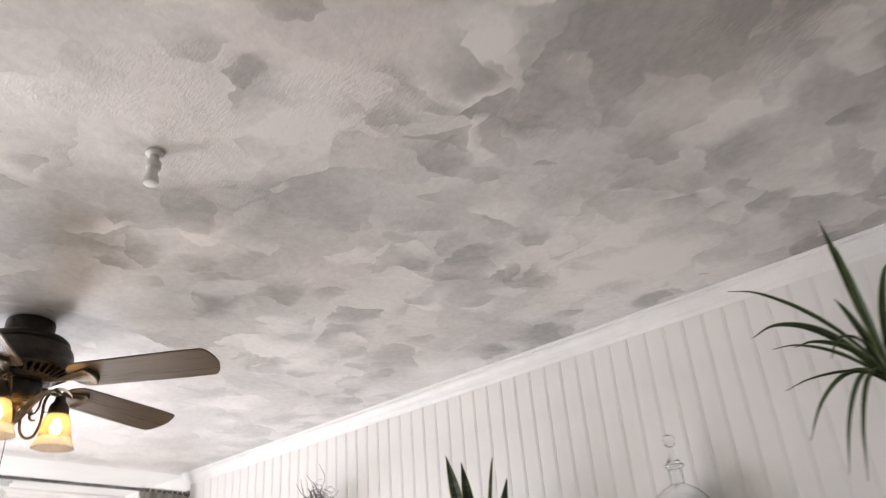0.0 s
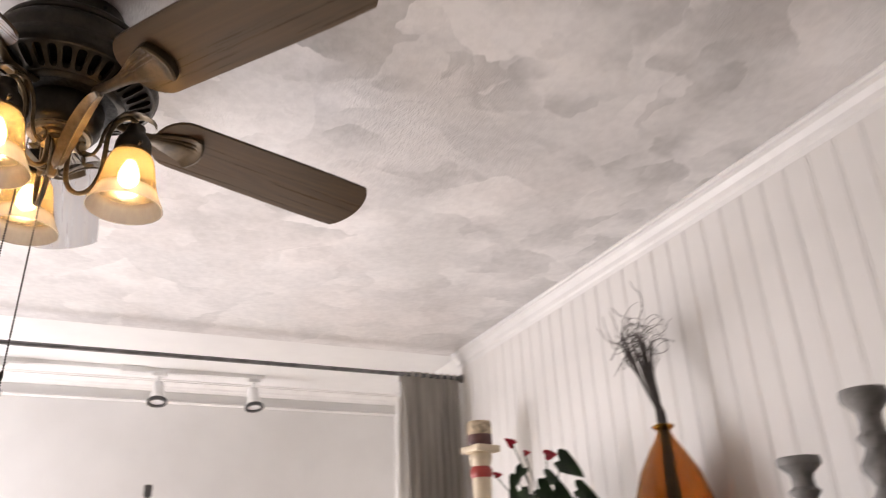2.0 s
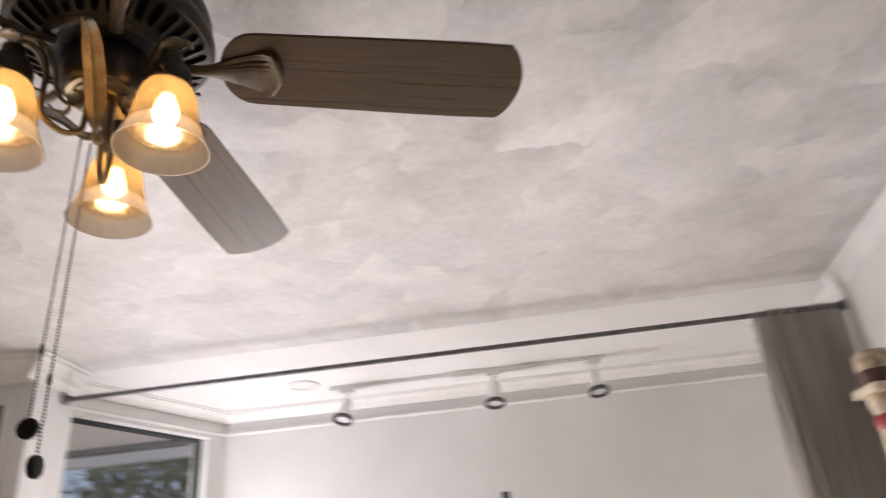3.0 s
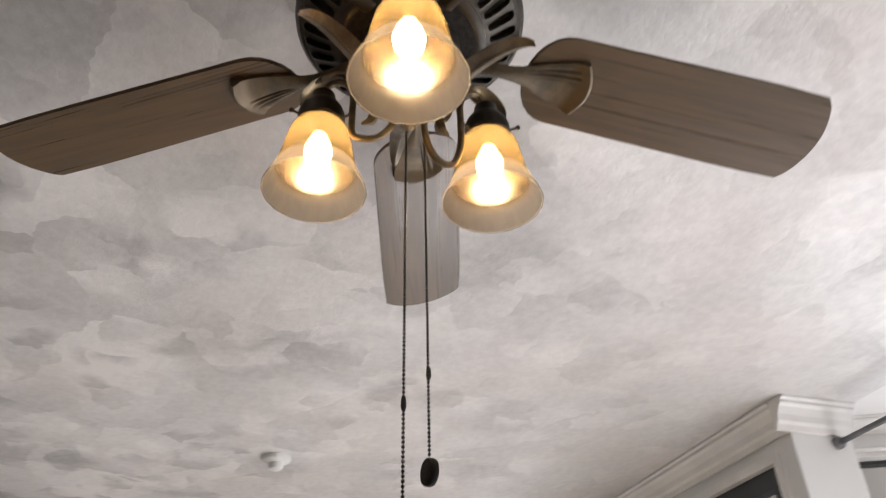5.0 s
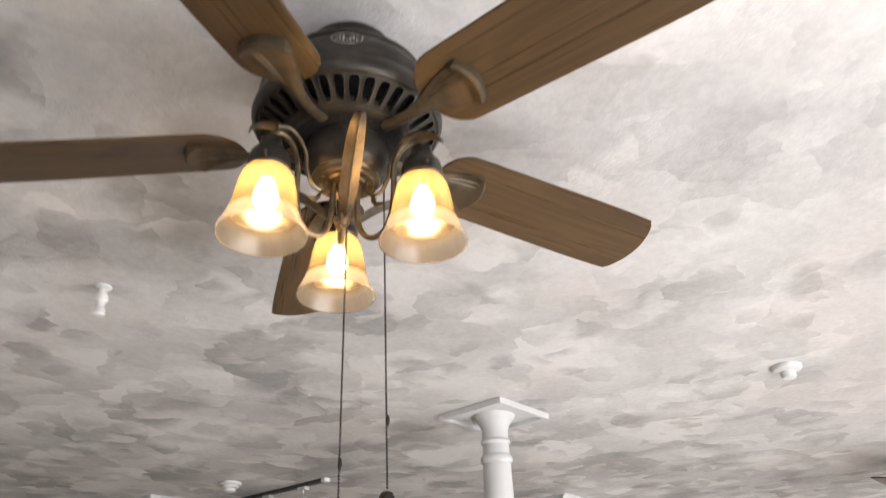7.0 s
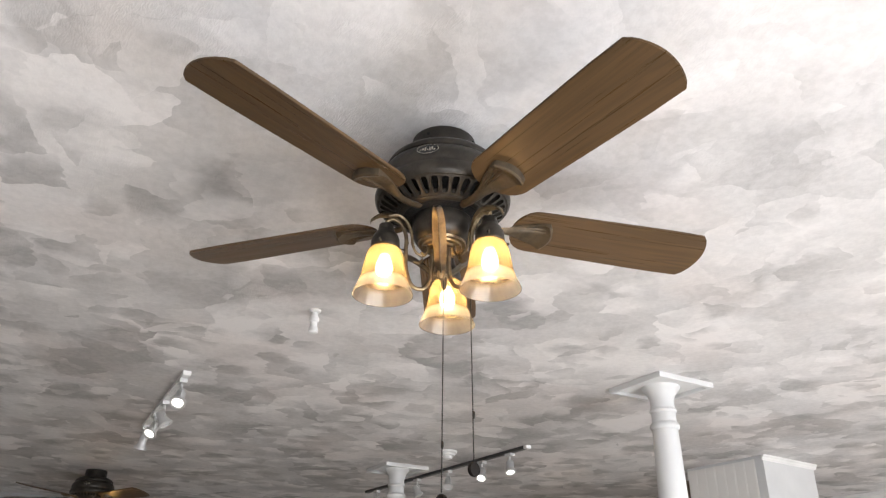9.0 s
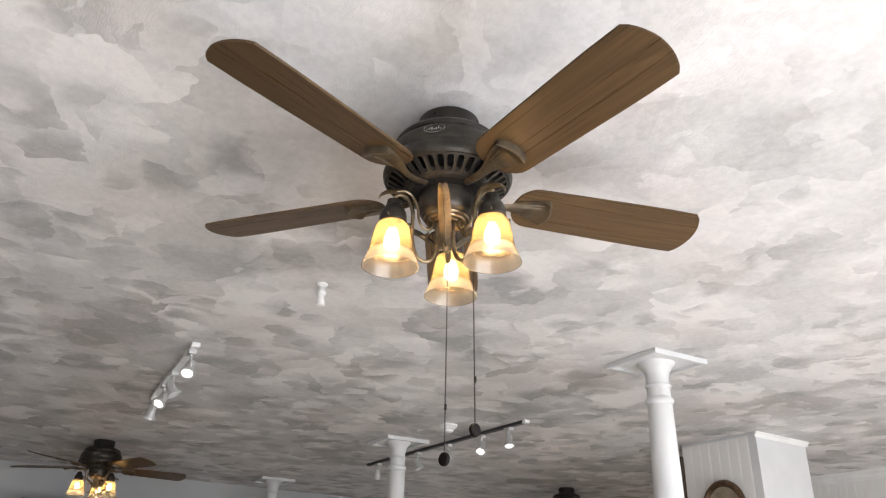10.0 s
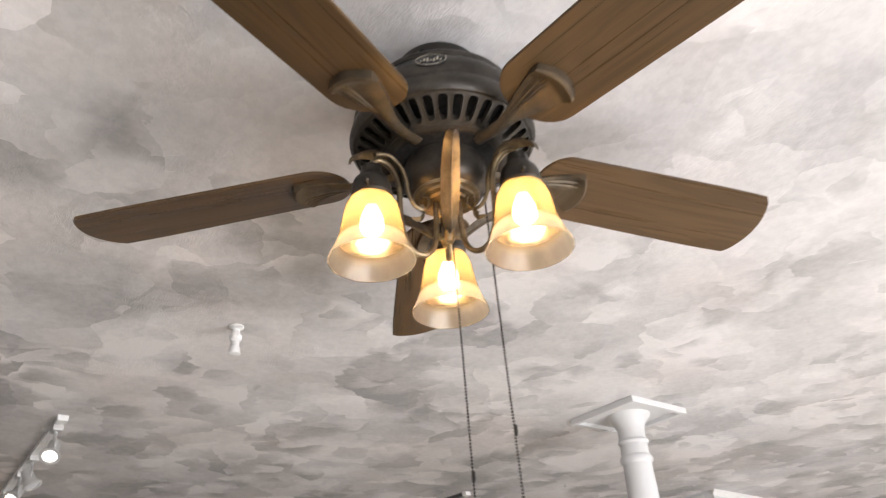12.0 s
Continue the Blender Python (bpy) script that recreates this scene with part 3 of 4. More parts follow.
def iron_mesh():
    """Cast blade iron: round arm from the flywheel, spreading into a fluted fan with a thick bowed lip under the blade root."""
    bm = bmesh.new()
    rows = []
    # radius, half width, underside, arch of the section
    prof = [(0.082, 0.011, -0.004, 0.010), (0.110, 0.0105, -0.010, 0.010), (0.140, 0.011, -0.012, 0.009), (0.158, 0.013, -0.010, 0.008), (0.176, 0.018, -0.0085, 0.006), (0.194, 0.025, -0.0075, 0.004), (0.212, 0.031, -0.0075, 0.003), (0.228, 0.0355, -0.0085, 0.003), (0.238, 0.038, -0.0105, 0.003), (0.243, 0.039, -0.0155, 0.003), (0.248, 0.0395, -0.0170, 0.003), (0.252, 0.0393, -0.0155, 0.002), (0.254, 0.039, -0.0035, 0.0)]
    for x, w, z, t in prof:
        row = []
        for k in range(33):
            u = -1 + k / 16
            spread = max(0.0, min(1.0, (x - 0.16) / 0.04)) * max(0.0, min(1.0, (0.242 - x) / 0.006))
            flute = 0.0016 * math.sin((u + 0.15) * math.pi * 8) * spread * max(0.0, min(1.0, 4 * (0.85 - abs(u + 0.5) / 0.4)))
            bow = 0.015 * (1 - u * u) * max(0.0, (x - 0.18) / 0.074)
            row.append(bm.verts.new((x + bow, w * u, z - t * (1 - u * u) * 0.8 - flute)))
        top = [bm.verts.new((v.co.x, v.co.y, -0.0025 if x > 0.17 else z + t * (1 - (v.co.y / w) ** 2) * 0.5 + 0.001)) for v in row]
        rows.append((row, top))
    for (a, at), (b, bt) in zip(rows, rows[1:]):
        for k in range(32):
            bm.faces.new((a[k], a[k + 1], b[k + 1], b[k]))
            bm.faces.new((at[k + 1], at[k], bt[k], bt[k + 1]))
        bm.faces.new((a[0], b[0], bt[0], at[0]))
        bm.faces.new((b[32], a[32], at[32], bt[32]))
    for row, top in (rows[0], rows[-1]):
        for k in range(32):
            bm.faces.new((row[k], top[k], top[k + 1], row[k + 1]))
    return mesh_of(bm, "blade_iron", M_BRASS_D, True)


M_BRASS_D = mat_metal("aged_brass_iron", (0.115, 0.085, 0.052), (0.06, 0.046, 0.031), 0.45, 0.55)
BLADE, IRON = blade_mesh(), iron_mesh()


def bead_chain(bm, top, bottom, pitch=0.0046, r=0.0021):
    top, bottom = Vector(top), Vector(bottom)
    n = int((top - bottom).length / pitch)
    for i in range(n):
        bmesh.ops.create_icosphere(bm, subdivisions=1, radius=r, matrix=Matrix.Translation(top.lerp(bottom, (i + 0.5) / n)))
    tube([top, top.lerp(bottom, 0.5), bottom], 0.0006, 4, bm)
    return bm


def polar(r, az, z):
    return Vector((r * math.cos(radians(az)), r * math.sin(radians(az)), z))


def leaf_scroll(az):
    """Brass leaf springing from the foot of the stem, arching out and up, its tip curling over."""
    pts = [(0.006, -0.376), (0.016, -0.378), (0.030, -0.370), (0.048, -0.353), (0.072, -0.332), (0.102, -0.313), (0.132, -0.302), (0.154, -0.301), (0.167, -0.307)]
    run = spline([polar(r, az, z) for r, z in pts], 5)
    bm = bmesh.new()

    def width(u):
        return 0.0025 + 0.0125 * math.sin(math.pi * min(1, max(0, u * 0.96 + 0.02))) ** 0.9
    strap(bm, run, width, polar(-1, az, 1.2), fold=0.42, thick=0.0018)
    tube([p + polar(0.0016, az, -0.0022) for p in run], lambda u: 0.0030 * (1 - 0.5 * u), 8, bm)
    return bm


def lamp_arm(az, dip):
    """S-shaped arm: down from the fitter, out under the shade's shoulder and up over the socket, with a curl and a leaf."""
    pts = [(0.022, -0.318), (0.022, -0.365), (0.028, -0.405 + dip * 0.7), (0.046, -0.424 + dip), (0.068, -0.416 + dip), (0.081, -0.380 + dip * 0.3), (0.083, -0.335), (0.084, -0.300), (0.096, -0.272), (0.116, -0.262), (0.130, -0.272)]
    bm = tube(spline([polar(r, az, z) for r, z in pts], 6), lambda u: 0.0046, 10)
    curl = [(0.128, -0.262), (0.106, -0.256), (0.086, -0.268), (0.074, -0.292), (0.070, -0.320), (0.060, -0.340), (0.044, -0.344), (0.034, -0.332), (0.036, -0.318), (0.046, -0.318)]
    tube(spline([polar(r, az + 5, z) for r, z in curl], 5), lambda u: 0.0042 * (1 - 0.45 * u), 8, bm)
    run = spline([polar(r, az, z) for r, z in ((0.078, -0.318), (0.088, -0.275), (0.110, -0.252), (0.140, -0.252), (0.162, -0.268), (0.166, -0.284))], 5)
    strap(bm, run, lambda u: 0.002 + 0.011 * math.sin(math.pi * min(1, u * 0.92 + 0.06)), (0, 0, 1), fold=-0.4, thick=0.0015)
    tip = spline([polar(r, az + 4, z) for r, z in ((0.050, -0.336), (0.044, -0.352), (0.052, -0.366), (0.066, -0.364))], 4)
    strap(bm, tip, lambda u: 0.001 + 0.008 * math.sin(math.pi * min(1, u * 0.9 + 0.08)), polar(0.3, az, 1), fold=0.4, thick=0.0012)
    return bm


SHADE_PROFILE = [(0.029, -0.340), (0.034, -0.343), (0.039, -0.352), (0.0425, -0.367), (0.045, -0.383), (0.0480, -0.400), (0.052, -0.417), (0.058, -0.433), (0.0635, -0.445), (0.0655, -0.451)]


def ceiling_fan(m, lit, label, chains):
    fan = thing("ceiling_fan", label, "ceiling fan", "ceiling fans", m)
    can = part("canopy", lathe([(0, -0.0285), (0.070, -0.0285), (0.0755, -0.032), (0.0775, -0.040), (0.0775, -0.082), (0.081, -0.088)], 48), M_BRONZE, fan)
    for k in range(4):
        bm = bmesh.new()
        bmesh.ops.create_uvsphere(bm, u_segments=10, v_segments=6, radius=0.0042, matrix=Matrix.Translation(polar(0.0775, 30 + 90 * k, -0.050)))
        part("screw", bm, M_BRONZE_SHADE, can)
    prof = [(0.070, -0.083), (0.100, -0.087), (0.122, -0.097), (0.131, -0.106), (0.1345, -0.113), (0.1335, -0.118), (0.130, -0.121), (0.138, -0.127), (0.1465, -0.139), (0.1505, -0.153), (0.1505, -0.166), (0.1490, -0.1705), (0.1505, -0.175), (0.1555, -0.184), (0.1580, -0.195), (0.1565, -0.204), (0.151, -0.2105), (0.146, -0.2115)]
    house = part("motor_housing", lathe(prof, 72), M_BRONZE, fan, "dark bronze rounded motor housing")
    # closed shell behind the slots, its blackness painted in place of shade
    part("vent_recess", lathe([(0.150, -0.195), (0.120, -0.199), (0.084, -0.214), (0.070, -0.220)], 48), M_BRONZE_SHADE, house, "near-black shell holding the shade behind the slots in its colour")
    bm = bmesh.new()
    for i in range(36):
        loops = [[], [], []]
        for k in range(16):
            c, d = math.cos(2 * math.pi * k / 16), math.sin(2 * math.pi * k / 16)
            big = max(abs(c), abs(d))
            slot = (math.copysign(abs(c) ** 0.65, c) * 3.35, 0.46 + 0.41 * math.copysign(abs(d) ** 0.5, d))
            for loop, (u, v), deep in ((loops[0], (5 * c / big, 0.5 + 0.5 * d / big), 0.0), (loops[1], slot, -0.0012), (loops[2], slot, 0.010)):
                loop.append(bm.verts.new(polar(0.147 - 0.045 * v, 10 * i + u, -0.2112 - 0.026 * v + deep)))
        for a, b in zip(loops, loops[1:]):
            for k in range(16):
                j = (k + 1) % 16
                bm.faces.new((a[k], a[j], b[j], b[k]))
    bmesh.ops.remove_doubles(bm, verts=bm.verts[:], dist=1e-5)
    lathe([(0.104, -0.232), (0.103, -0.2385), (0.097, -0.242), (0.086, -0.243), (0.080, -0.240), (0.080, -0.226)], 60, bm)
    part("vent_grille", bm, M_BRONZE, house, "slotted bronze vent ring")
    part("flywheel", lathe([(0.078, -0.226), (0.090, -0.230), (0.090, -0.243), (0.060, -0.246)], 48), M_BRONZE_SHADE, fan)
    part("switch_housing", lathe([(0.050, -0.240), (0.066, -0.244), (0.0685, -0.250), (0.0685, -0.280), (0.066, -0.292), (0.060, -0.302), (0.054, -0.306), (0.054, -0.309)], 48), M_BRONZE, fan)
    part("light_fitter", lathe([(0.055, -0.306), (0.053, -0.311), (0.046, -0.312), (0.044, -0.316), (0.035, -0.317), (0.032, -0.321), (0.018, -0.323), (0.012, -0.332), (0.010, -0.345), (0.009, -0.385), (0.006, -0.392), (0, -0.395)], 40), M_BRASS, fan, "ringed antique brass light fitter")
    for a in AZ:
        b = part("blade", BLADE, None, fan)
        b.matrix_local = pose(0, 0, -0.238, 0, 0, a) @ pose(0, 0, 0, -13.5, 0, 0)
        i = part("blade_iron", IRON, None, b, "cast fluted brass blade iron")
    for a in LAMPS:
        arm = part("lamp_arm", lamp_arm(a, 0.032 if a == 231.0 else 0.0), M_BRASS, fan, "scrolled antique brass arm with a leaf")
        c = polar(0.130, a, 0)
        socket = [(0.006, -0.278), (0.016, -0.281), (0.018, -0.294), (0.022, -0.301), (0.028, -0.309), (0.0315, -0.320), (0.0325, -0.337), (0.029, -0.341), (0.024, -0.334)]
        bm = lathe(socket, 28, centre=c.xy)
        for k in range(3):
            s = polar(1, a + 60 + 120 * k, 0)
            tube([c + s * 0.030 + Vector((0, 0, -0.335)), c + s * 0.043 + Vector((0, 0, -0.335))], 0.0018, 6, bm)
            bmesh.ops.create_uvsphere(bm, u_segments=8, v_segments=6, radius=0.0035, matrix=Matrix.Translation(c + s * 0.044 + Vector((0, 0, -0.335))))
        part("lamp_socket", bm, M_BRONZE, arm)
        inner = [(r - 0.0022, z) for r, z in SHADE_PROFILE]
        bm = lathe(SHADE_PROFILE + inner[::-1], 44, centre=c.xy, wave=lambda t, z: 0.006 * math.cos(18 * t) * max(0, (-0.40 - z) / 0.05))
        part("lamp_shade", bm, M_SHADE, arm, "bell-shaped frosted amber glass shade")
        part("bulb_base", lathe([(0, -0.330), (0.012, -0.332), (0.0125, -0.349), (0.010, -0.355), (0, -0.355)], 20, centre=c.xy), M_BULBBASE, arm)
        bm = lathe([(0, -0.3545), (0.0095, -0.3555), (0.012, -0.363), (0.0165, -0.373), (0.0185, -0.385), (0.0165, -0.396), (0.0105, -0.403), (0, -0.406)], 20, centre=c.xy)
        part("bulb", bm, M_BULB, arm, "lit warm bulb")
    for k in (53.5, 173.0, 293.0):
        part("leaf_scroll", leaf_scroll(k), M_LEAFBRASS, fan, "curling brass leaf")
    # maker's badge on the housing
    bz = polar(0.1475, 44.5, -0.1480)
    mb = Matrix.Translation(bz) @ Euler((radians(78), 0, radians(44.5 + 90))).to_matrix().to_4x4()
    bm = lathe([(0, 0.0035), (0.023, 0.0035), (0.026, 0.002), (0.026, 0)], 32)
    bmesh.ops.transform(bm, matrix=mb @ Matrix.Diagonal((1, 0.55, 1, 1)), verts=bm.verts[:])
    badge = part("badge", bm, M_BADGE, house, "small oval black badge")
    bm = lathe([(0.0236, 0.0036), (0.0236, 0.0042), (0.0246, 0.0042), (0.0246, 0.0025)], 40)
    for k in range(7):
        box(bm, -0.0175 + 0.0052 * k, -0.0142 + 0.0052 * k, -0.010 + 0.004 * (k % 2), -0.002 + 0.006 * (k % 3), 0.003, 0.0042)
    bmesh.ops.transform(bm, matrix=mb @ Matrix.Diagonal((1, 0.55, 1, 1)), verts=bm.verts[:])
    part("badge_rim", bm, M_BADGE_G, house, "pale silver oval rim with a plain mark")
    for top, end, turn in chains:
        bm = bead_chain(bmesh.new(), top, end)
        ch = part("pull_chain", bm, M_CHAIN, fan, "fine dark bead pull chain")
        k = Vector(end) + Vector((0, 0, 0.092))
        part("coupling", lathe([(0, k.z + 0.009), (0.0026, k.z + 0.006), (0.003, k.z - 0.003), (0.0014, k.z - 0.008), (0, k.z - 0.009)], 12, centre=k.xy), M_CHAIN, ch)
        bm = lathe([(0, 0.0055), (0.011, 0.006), (0.0145, 0.005), (0.0155, 0.0025), (0.0155, -0.0025), (0.0145, -0.005), (0.011, -0.006), (0, -0.0055)], 32)
        bmesh.ops.transform(bm, matrix=Matrix.Translation(Vector(end) - Vector((0, 0, 0.016))) @ Euler((radians(90), 0, radians(turn + 90))).to_matrix().to_4x4() @ Matrix.Diagonal((0.92, 0.92, 0.85, 1)), verts=bm.verts[:])
        part("pull_knob", bm, M_BLACK, ch, "round dark wooden pull")
    return fan


fan = ceiling_fan(pose(0, 0, FZ), True, "dark bronze five-blade ceiling fan with three lit amber shades", [((-0.008, -0.002, -0.392), (-0.011, -0.001, -0.846), 8), ((-0.052, 0.034, -0.296), (-0.060, 0.039, -0.786), 100)])
for x, y, a in ((-0.14, -5.10, 20), (-4.21, 0.10, 50), (-4.39, -4.53, 35)):
    copy_thing(fan, pose(x, y, FZ, 0, 0, a))

# ---- columns ----


def column(x, y):
    col = thing("column", "white painted iron column with a square cap plate", "column", "columns", pose(x, y, 0))
    col["kind"] = "structure"
    cap = bmesh.new()
    s = 0.147
    box(cap, -s, s, -s, s, H - 0.010, H - 0.0005, 0.002)
    for q in ((-s - 0.022, s + 0.022, s, s + 0.022), (-s - 0.022, s + 0.022, -s - 0.022, -s), (-s - 0.022, -s, -s, s), (s, s + 0.022, -s, s)):
        box(cap, *q, H - 0.026, H - 0.0005, 0.003)
    part("cap_plate", cap, M_GREYWHITE, col, smooth=False).rotation_euler = (0, 0, radians(-3))
    part("shaft", lathe([(0.095, 0), (0.095, 0.10), (0.078, 0.13), (0.076, 1.2), (0.068, H - 0.70), (0.059, H - 0.26), (0.0575, H - 0.215), (0.063, H - 0.210), (0.067, H - 0.202), (0.067, H - 0.192), (0.062, H - 0.183), (0.056, H - 0.179), (0.055, H - 0.135), (0.060, H - 0.132), (0.063, H - 0.125), (0.060, H - 0.118), (0.055, H - 0.114), (0.054, H - 0.090), (0.057, H - 0.068), (0.065, H - 0.048), (0.077, H - 0.031), (0.087, H - 0.021), (0.090, H - 0.009)], 48), M_GREYWHITE, col)
    return col


for y in (-1.086, -3.60, -6.10):
    column(-1.925, y)

# ---- small ceiling fixtures ----


def sprinkler(x, y):
    t = thing("sprinkler_head", "small white pendent sprinkler head on the ceiling", "sprinkler", "", pose(x, y, H))
    part("escutcheon", lathe([(0, -0.0005), (0.022, -0.0005), (0.022, -0.006), (0.014, -0.012), (0, -0.012)], 24), M_PLASTIC, t)
    part("body", lathe([(0.011, -0.010), (0.012, -0.026), (0.018, -0.030), (0.018, -0.044), (0.0125, -0.050), (0.0125, -0.066)], 16), M_PLASTIC, t)
    part("deflector", lathe([(0.0120, -0.065), (0.0165, -0.071), (0.0175, -0.088), (0.010, -0.091), (0, -0.091)], 16), M_PLASTIC, t)


sprinkler(-0.184, -1.166)


def detector(x, y, r, cone):
    t = thing("smoke_detector", "round white plastic smoke detector on the ceiling", "smoke detector", "smoke detectors", pose(x, y, H))
    part("base", lathe([(0, -0.0005), (r, -0.0005), (r, -0.012), (r * 0.92, -0.018), (r * 0.85, -0.019)], 36), M_PLASTIC, t)
    if cone:
        part("sensor", lathe([(r * 0.86, -0.018), (r * 0.70, -0.023), (r * 0.52, -0.025), (r * 0.50, -0.040), (r * 0.42, -0.048), (r * 0.22, -0.052), (0, -0.053)], 30), M_PLASTIC, t)
    else:
        part("sensor", lathe([(r * 0.80, -0.018), (r * 0.74, -0.030), (r * 0.55, -0.032), (r * 0.50, -0.048), (r * 0.2, -0.055), (0, -0.055)], 30), M_PLASTIC, t)


detector(-1.905, -2.90, 0.062, False)
detector(-2.225, 0.058, 0.055, True)


def spot(t, y, aim, on, dark=False, long=0.10, body=None):
    """A track head: adapter, stem, yoke and a bell-shaped lamp holder, below the track at place y along it."""
    body = body or M_TRACK
    bm = boxes((-0.018, 0.018, y - 0.032, y + 0.032, -0.040, -0.020), bevel=0.003)
    head = part("spot_head", bm, body, t, smooth=False)
    bm = tube([(0, y, -0.036), (0, y, -0.05 - long * 0.35), (0, y, -0.04 - long * 0.6)], 0.007, 8)
    part("stem", bm, body, head)
    piv = Vector((0, y, -0.045 - long * 0.6))
    rot = Euler((radians(aim[0]), radians(aim[1]), 0)).to_matrix().to_4x4()
    place = Matrix.Translation(piv) @ rot
    if not dark:
        place = Matrix.Translation(piv - Vector((0, 0, 0.030))) @ rot @ Matrix.Diagonal((0.80, 0.80, 0.72, 1)) @ Matrix.Translation((0, 0, 0.04))
        bm = bmesh.new()
        for s in (-1, 1):
            tube(spline([(0, y, piv.z + 0.012), (0, y + s * 0.022, piv.z + 0.008), (0, y + s * 0.036, piv.z - 0.010), (0, y + s * 0.036, piv.z - 0.034)], 4), 0.0035, 6, bm)
        part("yoke", bm, body, head)
    bm = lathe([(0, 0.012), (0.022, 0.012), (0.027, 0.004), (0.028, -0.040), (0.032, -0.060), (0.041, -0.082), (0.043, -0.092), (0.038, -0.092), (0.034, -0.078)], 28)
    bmesh.ops.transform(bm, matrix=place, verts=bm.verts[:])
    part("lamp_holder", bm, body, head)
    bm = lathe([(0.0385, -0.0885), (0.0440, -0.082), (0.0465, -0.086), (0.0465, -0.098), (0.033, -0.098), (0.033, -0.090)], 28)
    bmesh.ops.transform(bm, matrix=place, verts=bm.verts[:])
    part("bezel", bm, M_TRACK_D if dark else body, head)
    bm = lathe([(0.037, -0.088), (0.024, -0.090), (0, -0.091)], 24)
    bmesh.ops.transform(bm, matrix=place, verts=bm.verts[:])
    part("lens", bm, M_LENS if on else M_LENSOFF, head, "lit spot lens" if on else "")


def track(m, length, heads, dark_rail, label, feed=None, bezel=False):
    t = thing("track_light", label, "track light", "track lights", m)
    part("rail", boxes((-0.017, 0.017, 0, length, -0.020, -0.0005), bevel=0.002), M_TRACK_D if dark_rail else M_TRACK, t, smooth=False)
    part("end_cap", boxes((-0.019, 0.019, -0.03, 0.002, -0.022, -0.0005), bevel=0.002), M_TRACK, t, smooth=False)
    if feed is not None:
        part("feed_box", boxes((-0.032, 0.032, feed - 0.06, feed + 0.06, -0.032, -0.0005), bevel=0.004), M_TRACK, t, smooth=False)
    for y, aim, on in heads:
        spot(t, y, aim, on, bezel, 0.06 if bezel else 0.05, None if bezel else M_NICKEL)
    return t


track(pose(-0.370, 2.50, H, 0, 0, -90), 1.245, [(0.050, (-6, -20), False), (0.742, (0, -15), False), (1.197, (4, -15), False)], False, "white track light with three unlit spots in the bay", 0.62, True)
track(pose(-0.003, -2.215, H, 0, 0, 175.6), 1.20, [(0.06, (-34, 14), True), (0.50, (-15, -28), False), (0.78, (-28, 30), True), (1.14, (18, 8), False)], False, "white track light with four swivelling spots, two lit")
track(pose(-2.215, -2.47, H, 0, 0, 180), 2.16, [(0.17, (-20, 8), True), (0.48, (-25, 30), True), (0.90, (-25, 20), False), (1.33, (-20, -20), False), (1.98, (15, -10), False)], True, "dark track rail with white swivelling spots")

# ---- chimney breast with the clock ----
ob = part("wall_breast", boxes((-4.13, -3.59, -2.374, -1.755, 0, H)), M_GREYWHITE, smooth=False)
wall_breast = tagged(ob, "white boxed chimney breast with a boarded side", "wall", kind="structure")
cornice("trim_breast", [((-4.15, -1.755), (-3.575, -1.755))], [(o * 0.5, z * 0.45) for o, z in CROWN], "small white cornice of the chimney breast")
for nm, rows in (("breast_edge", (-3.585, -3.56, -2.394, -2.366, 0, 2.69)),):
    tagged(part("dark_strip", boxes(rows), M_CAB, smooth=False), "narrow dark wooden strip along the chimney breast", "strip", kind="structure")
clock = thing("wall_clock", "round bronze-rimmed clock on the boarded chimney breast", "clock", "", pose(-3.556, -2.035, 2.320, 0, 90, 0))
part("clock_rim", lathe([(0.118, 0.0), (0.165, 0.0), (0.168, 0.012), (0.158, 0.030), (0.142, 0.036), (0.130, 0.026), (0.122, 0.014)], 56), M_BRONZECLOCK, clock)
part("clock_face", lathe([(0, 0.010), (0.126, 0.010), (0.126, 0.0), (0, 0)], 48), M_CLOCK, clock)
part("clock_glass", lathe([(0, 0.022), (0.08, 0.019), (0.124, 0.0135)], 40), M_GLASS, clock)
ob = part("wall_breast_rear", boxes((-4.28, -3.80, -6.75, -6.30, 0, H - 0.001)), M_WHITE, smooth=False)
tagged(ob, "white boxed pipe casing at the back wall", "wall", kind="structure")
cornice("trim_rear", [((-4.28, -6.30), (-3.80, -6.30)), ((-3.80, -6.30), (-3.80, -6.75))], CROWN, "small white cornice of the pipe casing")
# tall cupboard by the back wall
cup = thing("cupboard", "tall dark wooden cupboard against the back wall", "cupboard", "", pose(-0.35, -6.5, 0))
part("body", boxes((-0.55, 0.55, -0.2, 0.2, 0, 2.36), bevel=0.006), M_CAB, cup, smooth=False)
part("top", boxes((-0.60, 0.60, -0.24, 0.24, 2.36, 2.42), bevel=0.01), M_CAB, cup, smooth=False)

# ---- curtain and rod in the bay ----
rod = thing("curtain_rod", "thin grey iron curtain rod across the bay", "curtain rod", "", pose(0, 1.84, 2.646))
part("bar", tube([(-1.27, 0, 0), (0, 0, 0.001), (WX - 0.02, 0, 0)], 0.0095, 12), M_ROD, rod)
part("end_socket", lathe([(0, 0), (0.021, 0), (0.021, 0.014), (0.014, 0.02), (0.0125, 0.03)], 20), M_ROD, rod).matrix_local = pose(-1.299, 0, 0, 0, 90, 0)
part("end_socket", lathe([(0, 0), (0.021, 0), (0.021, 0.014), (0.014, 0.02), (0.0125, 0.03)], 20), M_ROD, rod).matrix_local = pose(WX - 0.001, 0, 0, 0, -90, 0)
rod2 = copy_thing(rod, pose(0, 1.84, 2.646))
rod2.matrix_world = pose(-4.28, 1.84, 2.646, 0, 0, 180)
bm = bmesh.new()
cols = []
